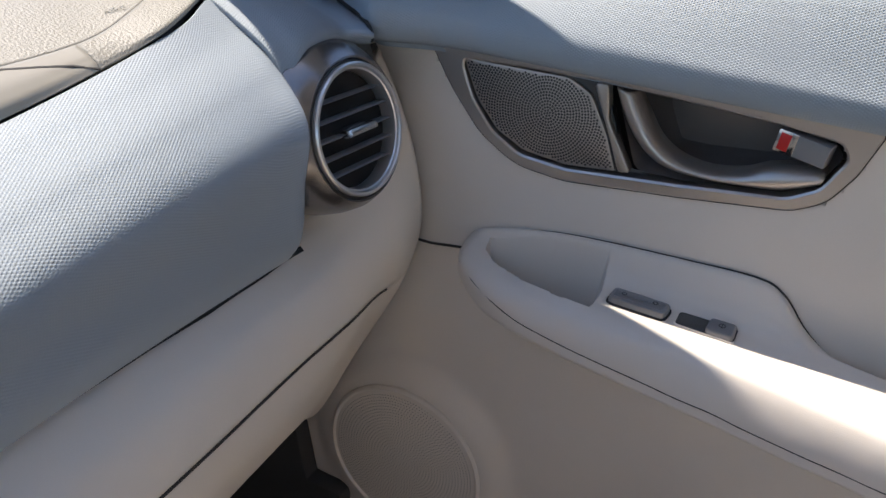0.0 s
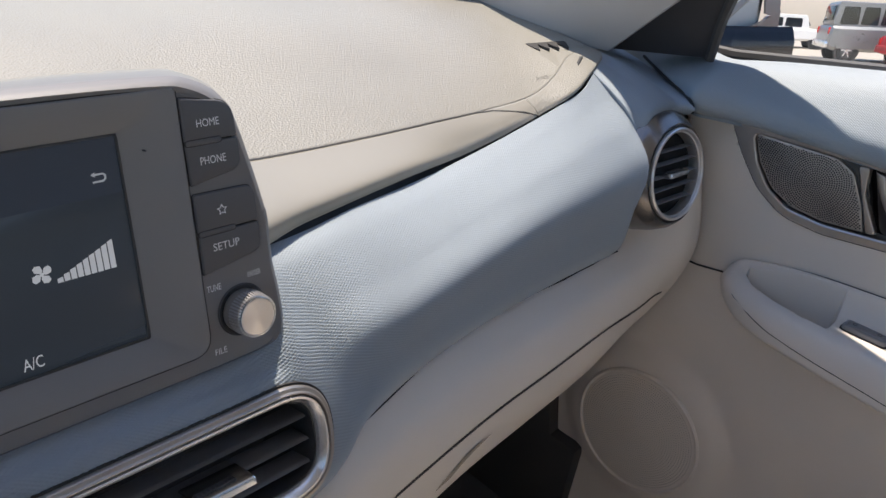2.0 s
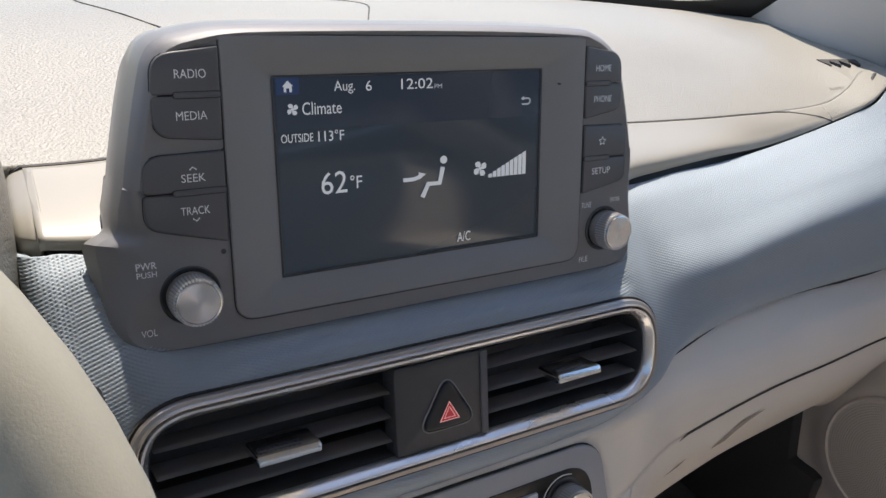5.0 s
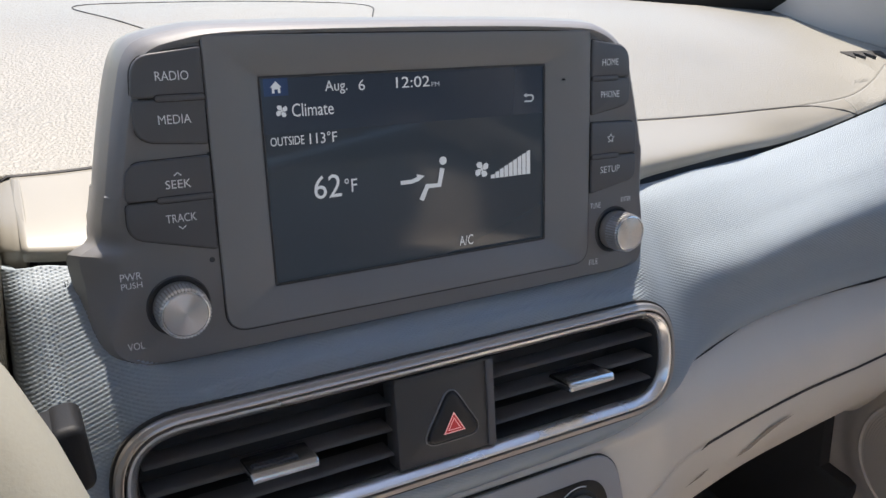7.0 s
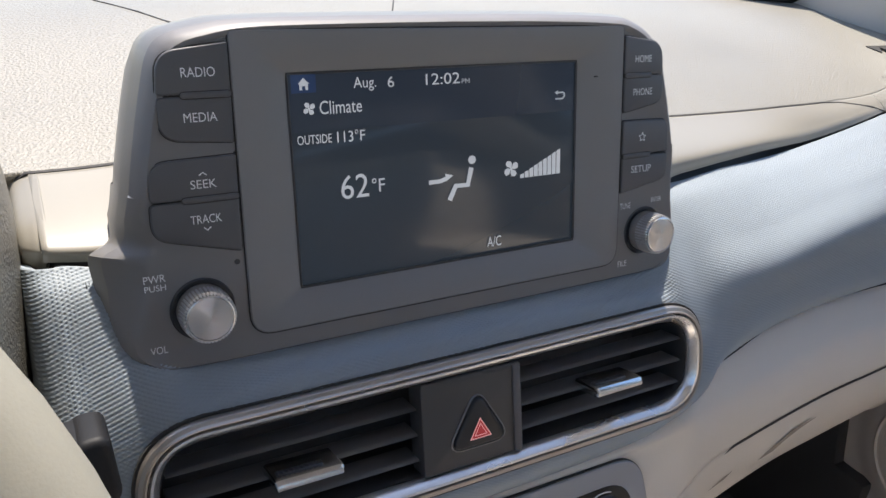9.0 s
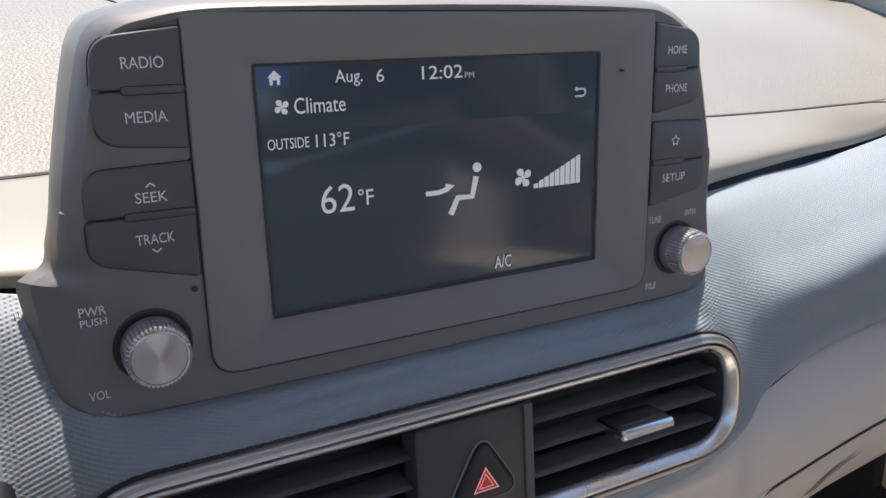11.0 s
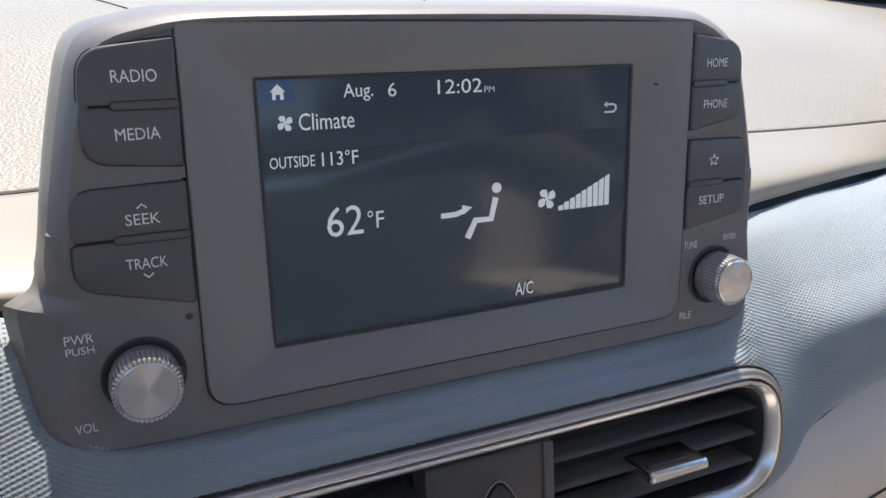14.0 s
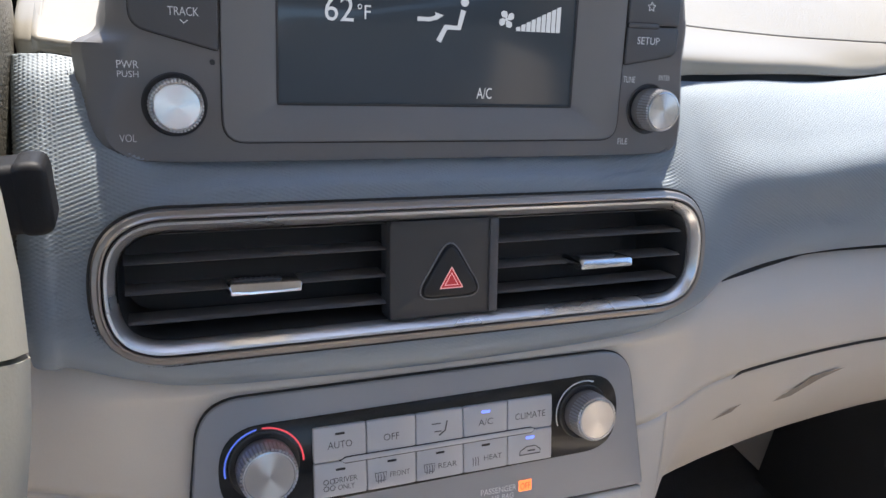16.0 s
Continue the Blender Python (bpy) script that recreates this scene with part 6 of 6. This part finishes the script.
pillar(1)
pillar(-1)
pillar_outer(1)
pillar_outer(-1)
ws_pts = [[(x, np.interp(abs(x), [0, 0.4, 0.66], [0.46, 0.44, 0.34]) * (1 - f) + (HEAD_Y - 0.02) * f, 1.055 * (1 - f) + 1.49 * f) for f in np.linspace(0, 1, 12)] for x in np.linspace(-0.66, 0.66, 24)]
ws_pts = [[(p[0] * (1 - 0.17 * f), p[1], p[2]) for p, f in zip(r, np.linspace(0, 1, 12))] for r in ws_pts]
screen = part("windscreen", grid(ws_pts), GLASS, None)
screen.visible_shadow = False
tagged(screen, "clear laminated windscreen", "windscreen", kind="structure")
frit = [[Vector(r[0]) + (Vector(r[11]) - Vector(r[0])) * q + Vector((0, -0.003, -0.002)) for q in (0.0, 0.052 + 0.03 * max(0, abs(r[0][0]) - 0.52) / 0.1)] for r in ws_pts]
fr = part("windscreen_border", grid(frit), BLACK, None)
tagged(fr, "black printed border along the windscreen's lower edge", "windscreen", kind="structure")

# ---- steering wheel, stalk, instrument hood ----
wheel = thing("steering_wheel", "beige leather steering wheel with dark spokes", "steering wheel")
WM = frame_at((-0.368, -0.1886, 0.9989), (1, 0, 0), (0, -0.905, 0.425))
ring_pts = [WM @ Vector((0.186 * math.cos(a), 0.186 * math.sin(a), 0)) for a in np.linspace(0, 2 * math.pi, 73)]
part("rim", tube([tuple(p) for p in ring_pts], 0.0165, 14), RIMSKIN, wheel, "stitched beige leather rim")
hub = part("hub", lathe([(0.060, -0.040), (0.075, -0.010), (0.070, 0.012), (0.040, 0.022), (0.0001, 0.024)], WM, 40), PODGREY, wheel)
for a0, a1 in ((0.10, 0.10), (math.pi - 0.10, math.pi - 0.10), (-math.pi / 2, -math.pi / 2)):
    p0, p1 = Vector((0.06 * math.cos(a0), 0.06 * math.sin(a0), 0)), Vector((0.178 * math.cos(a1), 0.178 * math.sin(a1), -0.004))
    part("spoke", tube([tuple(WM @ p0), tuple(WM @ ((p0 + p1) / 2)), tuple(WM @ p1)], [0.020, 0.014, 0.012], 10), PODGREY, wheel)
stalk = thing("wiper_stalk", "black wiper stalk with a satin silver edge behind the wheel", "stalk")
ST = frame_at((-0.1686, -0.0665, 0.9872), (1, 0.0, 0.08), (0, -1, 0.15))
part("grip", slab(resample(rounded([(-0.060, -0.0120), (0.0, -0.0130), (0.0, 0.0120), (-0.060, 0.0110)], 0.006, 6), 60), -0.0095, 0.0095, 0.0035, ST, 4), STALKBLACK, stalk)
part("grip_cap", slab(resample(rounded([(-0.011, -0.0136), (0.0008, -0.0136), (0.0008, 0.0126), (-0.011, 0.0126)], 0.005, 6), 60), -0.0102, 0.0102, 0.003, ST, 4), STALKBLACK, stalk, "dark grey end cap")
part("stem", tube([tuple(ST @ Vector((-0.055, 0, 0))), tuple(ST @ Vector((-0.15, -0.01, 0.0)))], [0.009, 0.012], 10), BLACK, stalk)
column = part("steering_column", tube([(-0.370, 0.05, 0.92), (-0.370, -0.13, 0.985)], [0.06, 0.05], 20), PODGREY, None)
tagged(column, "dark grey steering column shroud", "steering column")
hood_o = rounded([(-0.181, 0.0), (0.181, 0.0), (0.165, 0.150), (-0.165, 0.150)], [0.01, 0.01, 0.10, 0.10], 8)
hood_r = resample(hood_o, 100)
HM = frame_at((-0.378, -0.0450, 0.955), (1, 0, 0), (0, -1, 0.22))
hood = thing("instrument_hood", "cream hood round the instrument cluster", "instrument hood")
part("hood_shell", band([(inset(hood_r, -0.002), -0.120), (inset(hood_r, -0.003), 0.0), (inset(hood_r, -0.001), 0.004), (inset(hood_r, 0.006), 0.004), (inset(hood_r, 0.012), -0.030), (inset(hood_r, 0.012), -0.120)], HM), PAD, hood, "cream shell")
rows = []
for z, left in ((0.930, 0.0), (0.970, 0.0), (1.000, 0.0), (1.030, 0.0), (1.052, 0.002), (1.070, 0.008), (1.084, 0.022), (1.092, 0.048), (1.094, 0.080)):
    rows.append([(-0.1868 - left, 0.060 + left * 0.2, z), (-0.1880 - left, 0.036 + left * 0.2, z), (-0.1925 - left, 0.012, z), (-0.1985 - left, -0.018, z), (-0.2040 - left, -0.046, z)])
shell("hood_side", loft(rows, 40, 24), PAD, hood, "grained cream side of the hood", 0.003, (1, -0.5, 0))
part("instrument_face", slab(inset(hood_r, 0.010), -0.075, -0.070, 0.001, HM), GLOSSBLACK, hood, "black instrument face")

# ---- door mirror ----
mirror = thing("door_mirror", "black door mirror outside the passenger window", "mirror")
MI, MO = Vector((0.830, 0.104, 1.095)), Vector((1.092, -0.036, 1.095))
mu = (MO - MI).normalized()
MM = frame_at((MI + MO) / 2, mu, Vector((-0.548, -0.83, 0.090)))
mo = resample(rounded([(-0.150, -0.060), (0.140, -0.068), (0.152, 0.085), (-0.140, 0.095)], [0.02, 0.05, 0.045, 0.03], 8), 100)
part("mirror_housing", layers([(inset(mo, 0.03), -0.085), (inset(mo, 0.008), -0.060), (inset(mo, -0.006), -0.020), (inset(mo, -0.008), 0.006), (inset(mo, -0.003), 0.010), (mo, 0.006), (inset(mo, 0.002), -0.004)], False, True, MM), GLOSSBLACK, mirror, "gloss black housing")
MIRROR = bpy.data.materials.new("mirror_silver")
MIRROR.use_nodes = True
for key, value in (("Metallic", 1.0), ("Roughness", 0.0), ("Base Color", (0.85, 0.86, 0.86, 1))):
    MIRROR.node_tree.nodes["Principled BSDF"].inputs[key].default_value = value
bm = bmesh.new()
edge = inset(mo, 0.001)
loops = [[bm.verts.new(MM @ Vector((p[0] * f, p[1] * f, 0.002 - ((p[0] * f) ** 2 + (p[1] * f) ** 2) / (2 * 2.2)))) for p in edge] for f in np.linspace(1.0, 0.04, 16)]
for r0, r1 in zip(loops, loops[1:]):
    for i in range(len(r0)):
        j = (i + 1) % len(r0)
        bm.faces.new((r0[i], r0[j], r1[j], r1[i]))
bm.faces.new(loops[-1])
ob = part("mirror_glass", bm, MIRROR, mirror, "convex silvered glass", angle=80)
part("mirror_arm", tube([(0.800, 0.150, 1.045), (0.850, 0.130, 1.040), (0.930, 0.070, 1.050)], [0.030, 0.034, 0.030], 12), GLOSSBLACK, mirror)
pane = part("window_1", grid([[(0.812, y, 1.03 + 0.155 * max(0, 0.07 - y)), (0.790, y - 0.01, 1.25), (0.640, y - 0.08, 1.47)] for y in np.linspace(0.08, -0.80, 8)]), GLASS, None)
pane.visible_shadow = False
tagged(pane, "clear side window above the passenger door", "window", kind="structure")

# ---- parked vehicles ----
SILVERPAINT = mat("silver_car_paint", (0.26, 0.265, 0.27), 0.3, metal=0.5, vary=0.05, coat=0.4)
WHITEPAINT = mat("white_car_paint", (0.72, 0.72, 0.71), 0.3, vary=0.03, coat=0.4)
REDPAINT = mat("red_car_paint", (0.50, 0.02, 0.03), 0.3, vary=0.05, coat=0.4)
TINT = mat("tinted_car_glass", (0.02, 0.023, 0.026), 0.08, vary=0.0, coat=0.3)
TYRE = mat("tyre_rubber", (0.02, 0.02, 0.021), 0.8, bump=0.5, size=0.004, vary=0.1)
TAIL = mat("red_tail_lamp", (0.55, 0.02, 0.02), 0.2, vary=0.05)


def wheel_part(parent, at, r=0.38, w=0.24, axis=(1, 0, 0)):
    m = frame_at(at, (0, 1, 0), axis)
    ty = part("wheel", lathe([(r * 0.62, -w / 2), (r * 0.94, -w / 2), (r, -w * 0.36), (r, w * 0.36), (r * 0.94, w / 2), (r * 0.64, w / 2), (r * 0.60, w * 0.30)], m, 36), TYRE, parent, "black tyre")
    part("rim", lathe([(r * 0.62, w * 0.20), (r * 0.61, w * 0.42), (r * 0.55, w * 0.40), (r * 0.50, w * 0.28)], m, 36), BLACK, ty)
    for k in range(6):
        a = math.pi / 3 * k
        part("spoke", box(r * 0.46, r * 0.15, w * 0.14, m @ Matrix.Rotation(a, 4, "Z") @ Matrix.Translation((r * 0.32, 0, w * 0.36)), 0.01), SILVER, ty)
    part("hub_cap", lathe([(r * 0.15, w * 0.30), (r * 0.14, w * 0.46), (r * 0.05, w * 0.48)], m, 16), SILVER, ty)


def parked_car(name, label, paint, at, heading, L=4.3, W=1.86, H=1.80, boxy=True, spare=False):
    """A parked car. Local axes: y ahead, x to its right; the origin stands on the ground under its middle."""
    car = tagged(new(name), label, "car", group="parked vehicles")
    y0, y1 = -L / 2, L / 2
    low, belt = 0.42, H * 0.60
    side = [(y0, low), (y0 + 0.35, low - 0.08), (y1 - 0.4, low - 0.08), (y1, low), (y1 - 0.02, belt - 0.18), (y1 - 0.25, belt - 0.04), (y1 - 1.25, belt), (y0 + 0.05, belt), (y0, belt - 0.2)]
    so = resample(rounded(side, 0.10, 4), 80)
    S = Matrix(((0, 0, 1, 0), (1, 0, 0, 0), (0, 1, 0, 0), (0, 0, 0, 1)))   # local (y, z, x)
    part("body", layers([(inset(so, 0.09), -W / 2), (so, -W / 2 + 0.08), (so, W / 2 - 0.08), (inset(so, 0.09), W / 2)], True, True, S), paint, car, "painted body")
    ws = 0.75 if boxy else 0.45
    cab = [(y0 + (0.06 if boxy else 0.7), belt - 0.02), (y1 - 1.35, belt - 0.02), (y1 - 1.35 - ws * 0.6, H - 0.02), (y0 + (0.16 if boxy else 1.2), H - 0.02)]
    co = resample(rounded(cab, 0.10, 4), 60)
    part("cabin", layers([(inset(co, 0.03), -W / 2 + 0.16), (co, -W / 2 + 0.20), (co, W / 2 - 0.20), (inset(co, 0.03), W / 2 - 0.16)], True, True, S), paint, car)
    n = 3 if boxy else 2
    ya, yb = cab[0][0] + 0.22, cab[1][0] - 0.40
    for sx in (-1, 1):
        for k in range(n):
            a, b = ya + (yb - ya) * k / n + 0.04, ya + (yb - ya) * (k + 1) / n - 0.04
            o = resample(rounded([(a, belt + 0.05), (b, belt + 0.05), (b - 0.05, H - 0.16), (a + 0.04, H - 0.16)], 0.05, 4), 40)
            part("window", layers([(o, sx * (W / 2 - 0.19)), (o, sx * (W / 2 - 0.150))], True, True, S), TINT, car)
    part("rear_window", box(W * 0.62, 0.03, (H - belt) * 0.6, Matrix.Translation((0, cab[0][0] + (0.03 if boxy else 0.22), belt + (H - belt) * 0.5)) @ Matrix.Rotation(radians(-6 if boxy else -40), 4, "X"), 0.01), TINT, car)
    part("windscreen", box(W * 0.70, 0.03, (H - belt) * 0.75, Matrix.Translation((0, y1 - 1.35 - ws * 0.27, belt + (H - belt) * 0.5)) @ Matrix.Rotation(radians(40), 4, "X"), 0.01), TINT, car)
    for yy in (y0 + 0.80, y1 - 0.85):
        for sx in (-1, 1):
            part("wheel_arch", lathe([(0.47, -0.05), (0.47, 0.05), (0.40, 0.055)], frame_at((sx * (W / 2 - 0.085), yy, 0.40), (0, 1, 0), (sx, 0, 0)), 32), BLACK, car)
            wheel_part(car, (sx * (W / 2 - 0.13), yy, 0.38), axis=(sx, 0, 0))
    part("rear_bumper", box(W * 0.96, 0.16, 0.20, Matrix.Translation((0, y0 - 0.02, 0.52)), 0.05), SILVER if spare else paint, car, "rear bumper")
    part("front_bumper", box(W * 0.96, 0.16, 0.22, Matrix.Translation((0, y1 + 0.0, 0.50)), 0.05), BLACK, car)
    for sx in (-1, 1):
        part("tail_lamp", box(0.13, 0.06, 0.20, Matrix.Translation((sx * (W / 2 - 0.14), y0 + 0.0, belt - 0.16)), 0.02), TAIL, car, "red tail lamp")
        part("headlamp", box(0.20, 0.06, 0.14, Matrix.Translation((sx * (W / 2 - 0.2), y1 - 0.02, belt - 0.28)), 0.03), SILVER, car, "clear headlamp")
    if spare:
        wheel_part(car, (0.10, y0 - 0.14, 1.02), 0.40, 0.24, (0, -1, 0))
    car.matrix_world = Matrix.Translation(at) @ Matrix.Rotation(math.atan2(-heading[0], heading[1]), 4, "Z")
    return car


parked_car("parked_suv", "silver boxy off-road car with a spare wheel on its tail", SILVERPAINT, (4.35, -15.65, 0), (0.985, -0.17), spare=True)
parked_car("parked_car", "red parked saloon on the concrete", REDPAINT, (6.4, -13.2, 0), (0.985, -0.17), 4.5, 1.82, 1.45, False)
parked_car("parked_car", "white parked saloon on the concrete", WHITEPAINT, (1.0, -22.0, 0), (0.985, -0.17), 4.6, 1.82, 1.46, False)

# far low building behind the car park
hall = thing("far_building", "long pale building with a red fascia", "building")
part("wall", box(60, 6, 4.2, Matrix.Translation((12, -48, 2.1)), 0.05), mat("pale_stucco", (0.55, 0.50, 0.43), 0.85, bump=0.3, size=0.02, vary=0.08), hall)
part("fascia", box(60.4, 6.4, 1.3, Matrix.Translation((12, -48, 4.75)), 0.05), mat("red_fascia", (0.45, 0.10, 0.07), 0.6, vary=0.06), hall)
